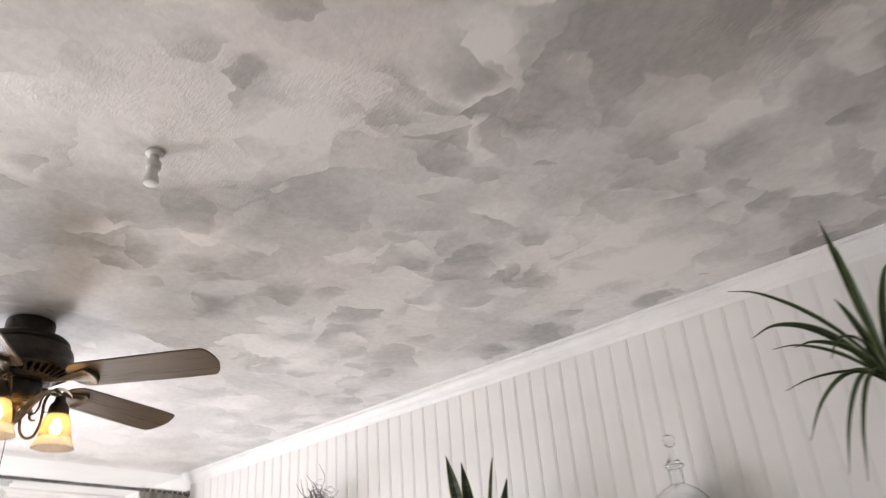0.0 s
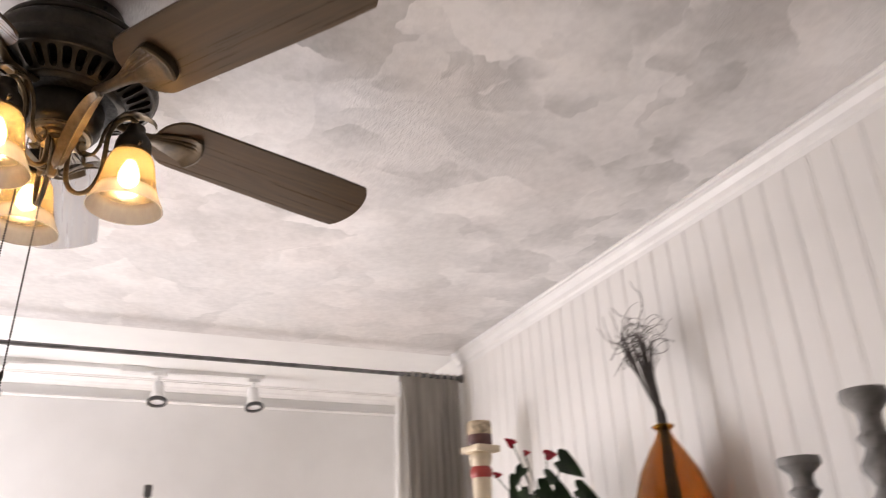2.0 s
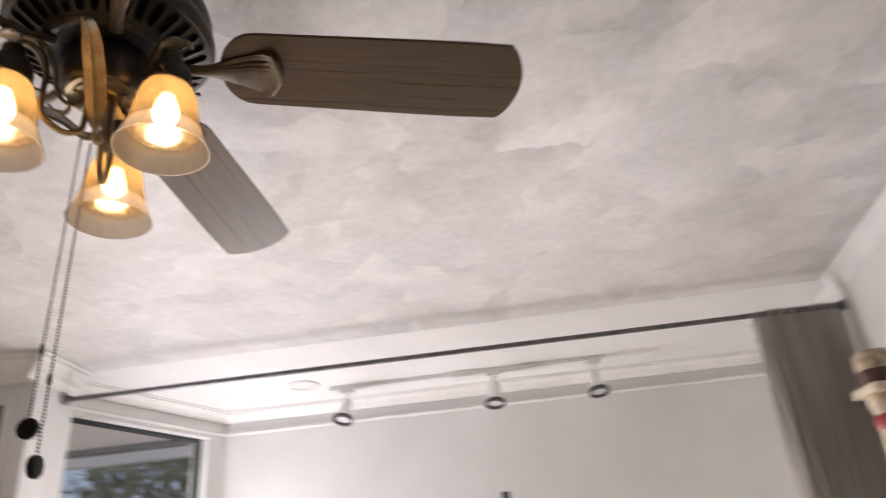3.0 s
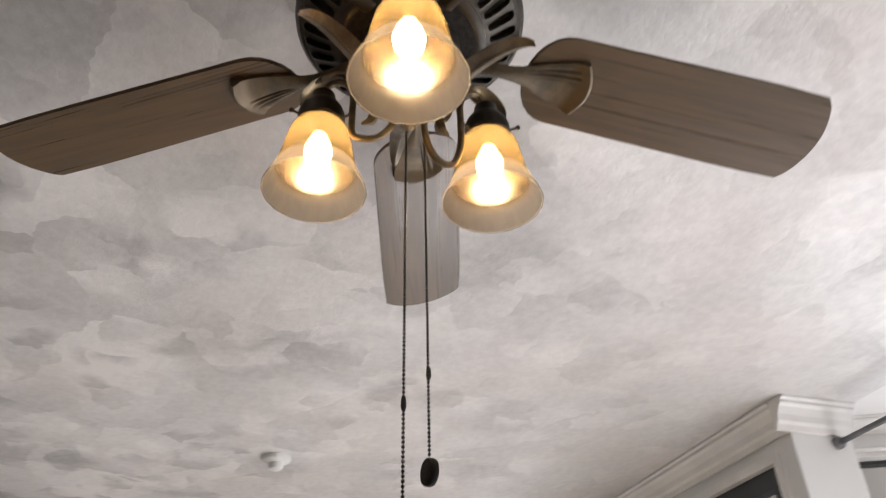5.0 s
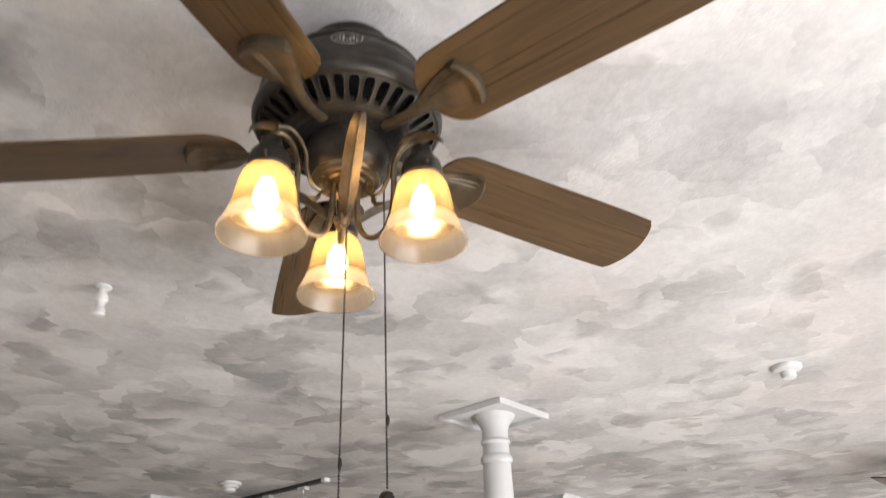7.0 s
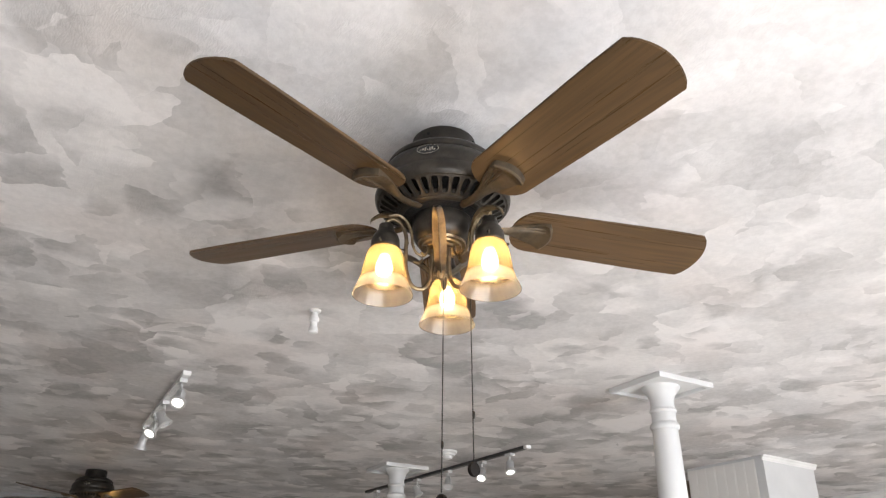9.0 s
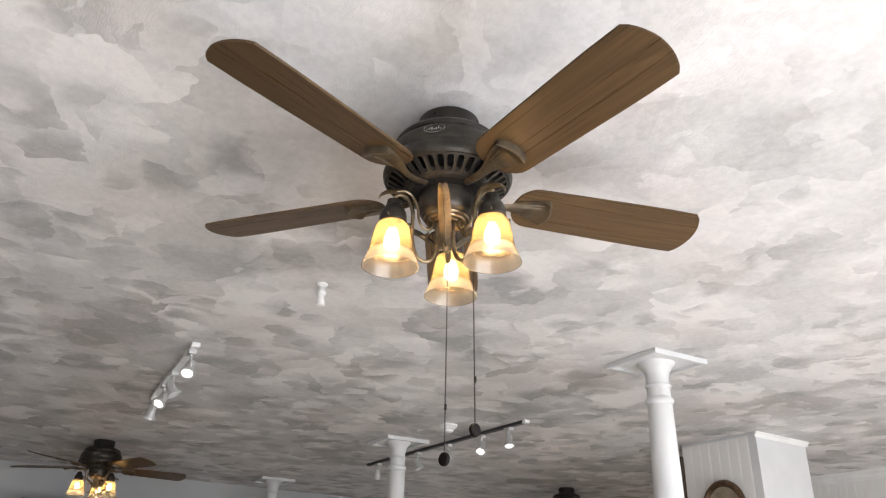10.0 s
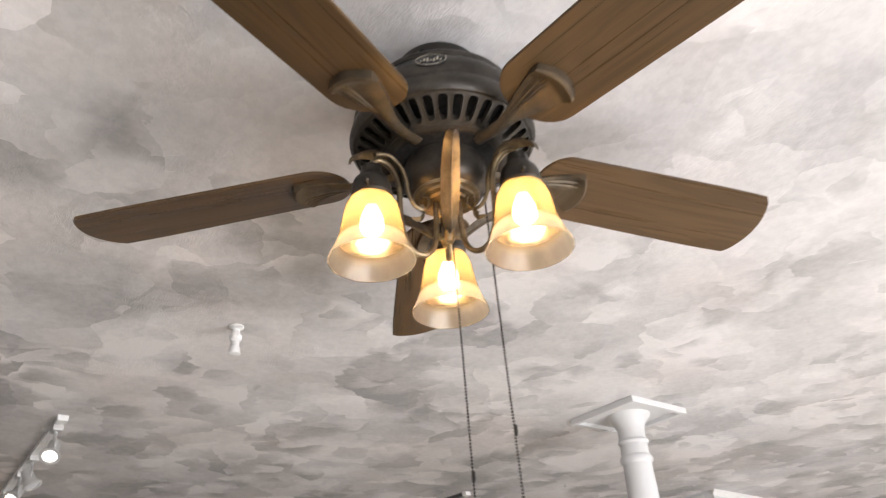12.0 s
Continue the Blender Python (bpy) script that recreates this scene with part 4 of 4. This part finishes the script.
NU, NV = 150, 26
for i in range(NU + 1):
    u = i / NU
    col = []
    for j in range(NV + 1):
        v = j / NV
        ph = u * 2 * math.pi * 8.5 + 0.5 * math.sin(u * 9)
        amp = 0.012 + 0.030 * min(1, v * 6)
        x = 1.372 + 0.305 * u + 0.010 * math.sin(2 * ph) - 0.018 * (1 - u) * v
        y = amp * math.sin(ph + 0.25 * math.sin(v * 4 + u * 5)) + 0.010 * noise.noise(Vector((u * 6, v * 3, 0)))
        z = 0.014 - v * 2.53
        col.append(bm.verts.new((x, y, z)))
    cols.append(col)
for a, b in zip(cols, cols[1:]):
    for j in range(NV):
        bm.faces.new((a[j], b[j], b[j + 1], a[j + 1]))
bmesh.ops.solidify(bm, geom=bm.faces[:], thickness=0.002)
cur = thing("curtain", "pleated grey linen curtain drawn to the side of the bay", "curtain", "", pose(0, 1.84, 2.646))
part("cloth", bm, M_CURTAIN, cur)
bm = bmesh.new()
tube(spline([(1.350, -0.03, -0.045), (1.352, -0.055, -0.060), (1.352, -0.058, -0.10), (1.352, -0.04, -0.115), (1.352, -0.022, -0.095)], 5), 0.005, 8, bm)
part("clip_ring", bm, M_PLASTIC, cur, "small white plastic curtain hook")

ring = thing("recessed_light", "round white recessed light rim in the bay ceiling", "ceiling light", "", pose(-0.50, 2.41, H))
part("rim", lathe([(0.058, -0.0005), (0.072, -0.0005), (0.074, -0.004), (0.068, -0.008), (0.060, -0.006)], 40), M_TRACK, ring)
part("baffle", lathe([(0, -0.001), (0.0585, -0.001), (0.0585, -0.003), (0, -0.0035)], 36), M_PLASTIC, ring)

post = thing("display_stand", "slim dark metal display stand in the bay", "stand", "", pose(0.378, 2.441, 0))
part("pole", lathe([(0, 0), (0.011, 0), (0.011, 2.19), (0, 2.19)], 14), M_TRACK_D, post)
part("foot", lathe([(0, 0.0), (0.13, 0.0), (0.13, 0.012), (0.02, 0.02), (0, 0.02)], 32), M_TRACK_D, post)
part("clamp", boxes((-0.017, 0.017, -0.012, 0.012, 2.165, 2.215), bevel=0.003), M_TRACK_D, post)

# ---- long cabinet under the board wall and the things on it ----
SH = 1.66
cab = thing("display_cabinet", "tall dark wooden cabinet along the board wall", "cabinet", "", pose(0, 0, 0))
part("body", boxes((1.30, WX - 0.02, -2.55, 1.60, 0, SH - 0.03), bevel=0.004), M_CAB, cab, smooth=False)
part("top", boxes((1.27, WX - 0.012, -2.58, 1.63, SH - 0.03, SH), bevel=0.006), M_CAB, cab, smooth=False)

vase = thing("vase", "teardrop vase of amber glass holding dry twigs", "vase", "", pose(1.565, 0.335, SH))
vp = [(0, 0.004), (0.06, 0.0), (0.072, 0.008), (0.095, 0.06), (0.110, 0.13), (0.113, 0.19), (0.104, 0.255), (0.081, 0.325), (0.051, 0.380), (0.029, 0.413), (0.021, 0.430), (0.020, 0.438), (0.029, 0.445), (0.031, 0.450), (0.026, 0.454)]
part("glass_body", lathe(vp + [(r - 0.004 if r > 0.01 else 0, z + (0.006 if z < 0.05 else -0.001)) for r, z in vp[::-1]], 56), M_AMBER, vase)

tw = thing("dry_twigs", "bunch of thin curly dry twigs in the amber vase", "twigs", "", pose(1.565, 0.335, SH))
rnd = random.Random(5)
bm = bmesh.new()
for i in range(56):
    a = rnd.uniform(0, 6.28)
    spread = rnd.uniform(0.1, 1.0)
    side = Vector((math.cos(a) * 0.035, math.sin(a) * 0.045, 0)) * spread
    pts = [Vector((rnd.uniform(-0.03, 0.03), rnd.uniform(-0.03, 0.03), 0.05)), Vector((rnd.uniform(-0.012, 0.012), rnd.uniform(-0.012, 0.012), 0.440)),
           Vector((0, 0.014, 0.53)) + side * 0.35, Vector((0, 0.034, 0.60)) + side * 0.6, Vector((0, 0.052, rnd.uniform(0.65, 0.73))) + side * 1.3]
    cur_p = pts[-1].copy()
    ang, curl = rnd.uniform(0.2, 2.4), rnd.choice((-1, 1)) * rnd.uniform(0.35, 0.9)
    for k in range(rnd.randint(5, 11)):
        ang += curl * rnd.uniform(0.2, 1.0)
        if rnd.random() < 0.12:
            curl = -curl
        cur_p = cur_p + Vector((0.012 * math.cos(ang * 1.3), 0.027 * math.cos(ang) + 0.002, 0.011 * math.sin(ang) + 0.0015))
        pts.append(cur_p.copy())
    one = tube(spline(pts, 3), lambda u: 0.0018 * (1 - 0.6 * u), 4)
    part("twig", one, M_TWIG, tw)

cs = [(0, 0), (0.065, 0), (0.066, 0.02), (0.045, 0.04), (0.030, 0.06), (0.036, 0.07), (0.048, 0.085), (0.036, 0.10), (0.026, 0.115), (0.034, 0.13), (0.050, 0.145), (0.050, 0.155), (0.034, 0.17), (0.028, 0.18), (0.036, 0.192), (0.050, 0.206), (0.050, 0.216), (0.034, 0.232), (0.028, 0.242), (0.040, 0.252), (0.044, 0.260), (0.032, 0.270), (0.030, 0.290), (0.034, 0.302), (0.060, 0.322), (0.062, 0.334), (0.058, 0.342), (0.030, 0.340), (0, 0.338)]


def candlestick(x, y, h):
    t = thing("candlestick", "turned grey stone candlestick on the cabinet" if h > 0.3 else "low turned grey stone candlestick on the cabinet", "candlestick", "candlesticks", pose(x, y, SH))
    part("turned_body", lathe([(r * 0.70, z * h / 0.345) for r, z in cs], 40), M_STONE, t)


candlestick(1.45, -0.368, 0.375)
candlestick(1.46, -0.178, 0.280)

ped = thing("candle_pedestal", "turned cream and red wooden pedestal with a square plate", "pedestal", "", pose(1.52, 1.36, SH))
part("turned_post", lathe([(0, 0), (0.07, 0), (0.07, 0.03), (0.04, 0.06), (0.03, 0.14), (0.034, 0.28), (0.037, 0.458)], 32), M_CREAM, ped)
part("red_collar", lathe([(0.0375, 0.455), (0.043, 0.466), (0.043, 0.484), (0.036, 0.497)], 32), M_REDWOOD, ped, "red painted collar")
part("neck", lathe([(0.034, 0.495), (0.042, 0.52), (0.045, 0.537), (0.038, 0.552)], 32), M_CREAM, ped)
part("plate", boxes((-0.056, 0.056, -0.056, 0.056, 0.550, 0.576), bevel=0.005), M_CREAM, ped, smooth=False).rotation_euler = (0, 0, radians(12))
cd = thing("candle", "thick mottled brown and cream wax candle on a pedestal", "candle", "", pose(1.52, 1.36, SH + 0.576))
part("lower_wax", lathe([(0, 0), (0.047, 0), (0.049, 0.004), (0.049, 0.042), (0, 0.042)], 36), M_CANDLE_D, cd)
part("upper_wax", lathe([(0.0, 0.042), (0.049, 0.042), (0.049, 0.088), (0.046, 0.095), (0.040, 0.094), (0.03, 0.088), (0, 0.086)], 36), M_CANDLE, cd, "cream mottled upper wax")
part("wick", tube([(0, 0, 0.08), (0.001, 0, 0.09), (0.003, 0, 0.098)], 0.0012, 6), M_BLACK, cd)

# decanter
dc = thing("decanter", "clear glass decanter with a ball stopper", "bottle", "", pose(1.585, -1.46, SH))
dp = [(0, 0), (0.088, 0), (0.092, 0.01), (0.094, 0.30), (0.094, 0.385), (0.088, 0.405), (0.066, 0.430), (0.036, 0.448), (0.024, 0.455), (0.022, 0.50), (0.030, 0.508), (0.032, 0.516), (0.026, 0.522)]
part("glass_body", lathe(dp + [(max(r - 0.004, 0), z + (0.006 if z < 0.02 else -0.0015)) for r, z in dp[::-1]], 48), M_CRYSTAL, dc)
part("stopper", lathe([(0, 0.50), (0.014, 0.502), (0.016, 0.522), (0.022, 0.526), (0.010, 0.545), (0.009, 0.575), (0.018, 0.585), (0.022, 0.600), (0.018, 0.613), (0, 0.618)], 32), M_CRYSTAL, dc)


def pot(t, r, h):
    part("pot", lathe([(0, 0), (r * 0.72, 0), (r * 0.95, h * 0.85), (r * 1.04, h * 0.86), (r * 1.04, h), (r * 0.92, h), (r * 0.9, h * 0.9), (0, h * 0.9)], 36), M_CLAY, t)


# snake plant
sp = thing("snake_plant", "upright snake plant with yellow-edged banded leaves", "plant", "", pose(1.37, -0.785, SH))
pot(sp, 0.10, 0.13)
LEAVES = [((-0.03, 0.125), 0.68, 0.026, 0.10), ((-0.01, 0.068), 0.645, 0.024, 0.05), ((0.0, -0.075), 0.635, 0.021, 0.0), ((0.02, -0.117), 0.555, 0.022, -0.03), ((-0.03, 0.205), 0.49, 0.016, 0.20), ((-0.04, 0.112), 0.445, 0.017, 0.12), ((-0.05, -0.135), 0.475, 0.034, -0.02), ((0.03, 0.0), 0.50, 0.020, 0.0), ((-0.02, -0.03), 0.50, 0.024, 0.0), ((0.05, 0.05), 0.40, 0.026, 0.05), ((0.04, -0.06), 0.42, 0.026, -0.05), ((-0.06, 0.03), 0.43, 0.024, 0.03), ((-0.05, -0.09), 0.40, 0.026, -0.02), ((0.01, 0.09), 0.46, 0.022, 0.06), ((-0.07, -0.02), 0.36, 0.025, 0.0), ((0.05, -0.12), 0.48, 0.022, -0.03)]
for k, ((dx, dy), h, w, bend) in enumerate(LEAVES):
    bx, by = dx * 0.3, dy * 0.22
    pts = spline([(bx, by, 0.10), (bx + (dx - bx) * 0.25, by + (dy - by) * (0.30 - bend * 0.4), 0.10 + (h - 0.10) * 0.4), (bx + (dx - bx) * 0.6, by + (dy - by) * 0.66, 0.10 + (h - 0.10) * 0.75), (dx, dy, h)], 7)
    bm = bmesh.new()
    ang = rnd.uniform(-1.1, 1.1)
    strap(bm, pts, lambda u, w=w: 0.98 * w * (0.55 + 0.45 * min(1, u * 2.2)) * (1 - max(0, (u - 0.55) / 0.45) ** 1.7), (-math.cos(ang), math.sin(ang), 0.1), fold=0.35, edge=0.16, thick=0.0022)
    part("leaf", bm, (M_SNAKE, M_SNAKE_E), sp)

# strap-leaved dracaena
dr = thing("dracaena", "dracaena with long arching green strap leaves", "plant", "", pose(1.42, -2.22, SH))
pot(dr, 0.11, 0.14)
part("stem", tube(spline([(0, 0, 0.10), (0.01, 0.005, 0.3), (0, 0.01, 0.5), (0.0, 0.015, 0.62)], 4), lambda u: 0.014 - 0.004 * u, 10), M_BARK, dr)
TIPS = [(0.0, 0.06, 1.09, 0.02, 0.015), (0.0, 0.38, 0.97, 0.07, 0.007), (0.0, 0.345, 0.80, 0.10, 0.013), (0.02, 0.30, 0.755, 0.05, 0.006), (-0.02, 0.285, 0.615, 0.03, 0.006), (0.0, 0.265, 0.47, 0.10, 0.011), (0.02, 0.20, 0.365, 0.12, 0.010), (-0.02, 0.15, 0.335, 0.12, 0.009), (0.0, -0.08, 0.90, 0.06, 0.012),
        (0.05, -0.28, 0.85, 0.08, 0.011), (-0.12, -0.25, 0.66, 0.08, 0.010), (-0.2, 0.1, 0.62, 0.10, 0.010), (-0.05, 0.22, 0.72, 0.05, 0.010), (0.05, 0.10, 0.86, 0.03, 0.011), (0.12, -0.05, 0.80, 0.06, 0.011), (-0.12, -0.08, 0.42, 0.12, 0.010), (0.05, -0.2, 0.45, 0.12, 0.010), (-0.1, 0.02, 0.95, 0.03, 0.011)]
for dx, dy, h, arch, w in TIPS:
    b = Vector((0, 0.012, 0.585 + rnd.uniform(-0.03, 0.03)))
    e = Vector((dx, dy, h))
    mid = b.lerp(e, 0.5) + Vector((0, 0, arch))
    pts = spline([b, b.lerp(mid, 0.5) + Vector((0, 0, arch * 0.3)), mid, mid.lerp(e, 0.55) + Vector((0, 0, arch * 0.25)), e], 6)
    bm = bmesh.new()
    strap(bm, pts, lambda u, w=w: w * (0.5 + 0.5 * min(1, u * 3)) * (1 - max(0, (u - 0.4) / 0.6) ** 1.6), (-0.8, 0.1, 0.6), fold=0.45, edge=0.22, thick=0.001)
    part("leaf", bm, (M_DRAC, M_DRAC_E), dr)

# anthurium
an = thing("anthurium", "anthurium with dark heart leaves and red flowers", "plant", "", pose(1.50, 0.86, SH))
pot(an, 0.10, 0.12)


def heart(bm, c, direction, normal, size):
    """A drooping heart-shaped leaf: two lobes at the stalk, a drawn-out tip."""
    d = Vector(direction).normalized()
    nn = Vector(normal)
    nn = (nn - d * nn.dot(d)).normalized()
    s = d.cross(nn)
    grid = []
    for i in range(11):
        u = i / 10
        half = size * 0.42 * (1 - u) ** 0.75 * min(1, (u + 0.10) / 0.30) ** 0.5 * (1 + 0.25 * (1 - u))
        row = []
        for k in range(9):
            v = -1 + k / 4
            back = 0.20 * size * (1 - (1 - abs(v)) ** 2) * (1 - u) ** 3
            row.append(bm.verts.new(Vector(c) + d * (size * u - back) + s * half * v + nn * (0.10 * size * abs(v) ** 1.5 - 0.16 * size * u * u)))
        grid.append(row)
    for a, b in zip(grid, grid[1:]):
        for k in range(8):
            bm.faces.new((a[k], a[k + 1], b[k + 1], b[k]))
    bmesh.ops.solidify(bm, geom=bm.faces[:], thickness=0.001)


FLOWERS = [(0.0, 0.205, 0.545, 0.055), (-0.02, 0.095, 0.495, 0.034), (0.0, -0.010, 0.470, 0.060), (-0.03, 0.30, 0.45, 0.042)]
FOLIAGE = [(0.0, 0.20, 0.43, 0.075), (0.0, -0.09, 0.44, 0.135), (-0.04, 0.12, 0.37, 0.10), (0.03, 0.05, 0.41, 0.095), (-0.05, -0.03, 0.36, 0.12), (0.0, 0.27, 0.34, 0.09), (0.03, 0.17, 0.37, 0.10), (-0.06, -0.14, 0.33, 0.13),
           (0.05, -0.1, 0.35, 0.11), (-0.06, 0.2, 0.30, 0.11), (0.0, 0.0, 0.30, 0.12), (-0.04, 0.08, 0.44, 0.07), (-0.07, 0.05, 0.30, 0.12), (0.02, -0.18, 0.30, 0.12), (-0.08, 0.13, 0.26, 0.11), (-0.08, -0.05, 0.26, 0.12), (0.04, 0.23, 0.27, 0.1)]
for k, (x, y, z, size) in enumerate(FLOWERS + FOLIAGE):
    z, size = z - 0.015, size * 0.74
    red = k < len(FLOWERS)
    stem = tube(spline([(x * 0.2, y * 0.15, 0.11), (x * 0.5, y * 0.5, 0.11 + (z - 0.11) * 0.6), (x, y, z)], 5), 0.0022, 6)
    st = part("stalk", stem, M_ANTH, an)
    bm = bmesh.new()
    turn = rnd.uniform(-0.9, 0.9)
    if red:
        heart(bm, (x, y, z), (-0.8 if k == 0 else 0.75, -0.1, 0.45 if k == 0 else 0.1), (-0.4, -0.75, 0.3 * turn), size)
        part("flower", bm, M_RED, st, "glossy dark red flower")
    else:
        heart(bm, (x, y, z), ((0.85 if y < 0.06 else -0.5 - 0.3 * turn) , -0.2 * turn, -0.55 + 0.25 * turn), (-0.45 + 0.3 * turn, -0.75, 0.35), size)
        part("leaf", bm, M_ANTH, st)

# ---- boards of the walls (last) ----


def board_mesh(width, height, name="board"):
    """An upright board facing +x, flat with a bead along one edge and grooves 5 mm deep."""
    w = width
    prof = [(0.0052, 0.0), (0.0070, 0.0018), (0.0075, 0.0045), (0.0075, w - 0.0125), (0.0070, w - 0.0105), (0.0060, w - 0.0098), (0.0060, w - 0.0090), (0.0068, w - 0.0075), (0.0074, w - 0.005), (0.0068, w - 0.0022), (0.0052, w - 0.001), (0.0052, w)]
    bm = bmesh.new()
    lo = [bm.verts.new((x, y, 0)) for x, y in prof]
    hi = [bm.verts.new((x, y, height)) for x, y in prof]
    for i in range(len(prof) - 1):
        bm.faces.new((lo[i], lo[i + 1], hi[i + 1], hi[i]))
    me = bpy.data.meshes.new(name)
    bm.normal_update()
    bm.to_mesh(me)
    bm.free()
    me.materials.append(M_PANEL)
    return me


BW = 0.0785
BOARD = board_mesh(BW, H - 0.02)
for k in range(110):
    y = 1.895 - k * BW
    if y - BW < BY:
        break
    b = part("board", BOARD, None, wall_east)
    b.matrix_world = pose(WX - 0.0005, y, 0, 0, 0, 180)
for k in range(105):
    y = 1.55 - (k + 1) * BW
    if y < BY:
        break
    b = part("board", BOARD, None, wall_west)
    b.matrix_world = pose(LX + 0.0005, y, 0)
for k in range(7):
    b = part("board", BOARD, None, wall_breast)
    b.matrix_world = pose(-3.5895, -2.364 + k * BW, 0)
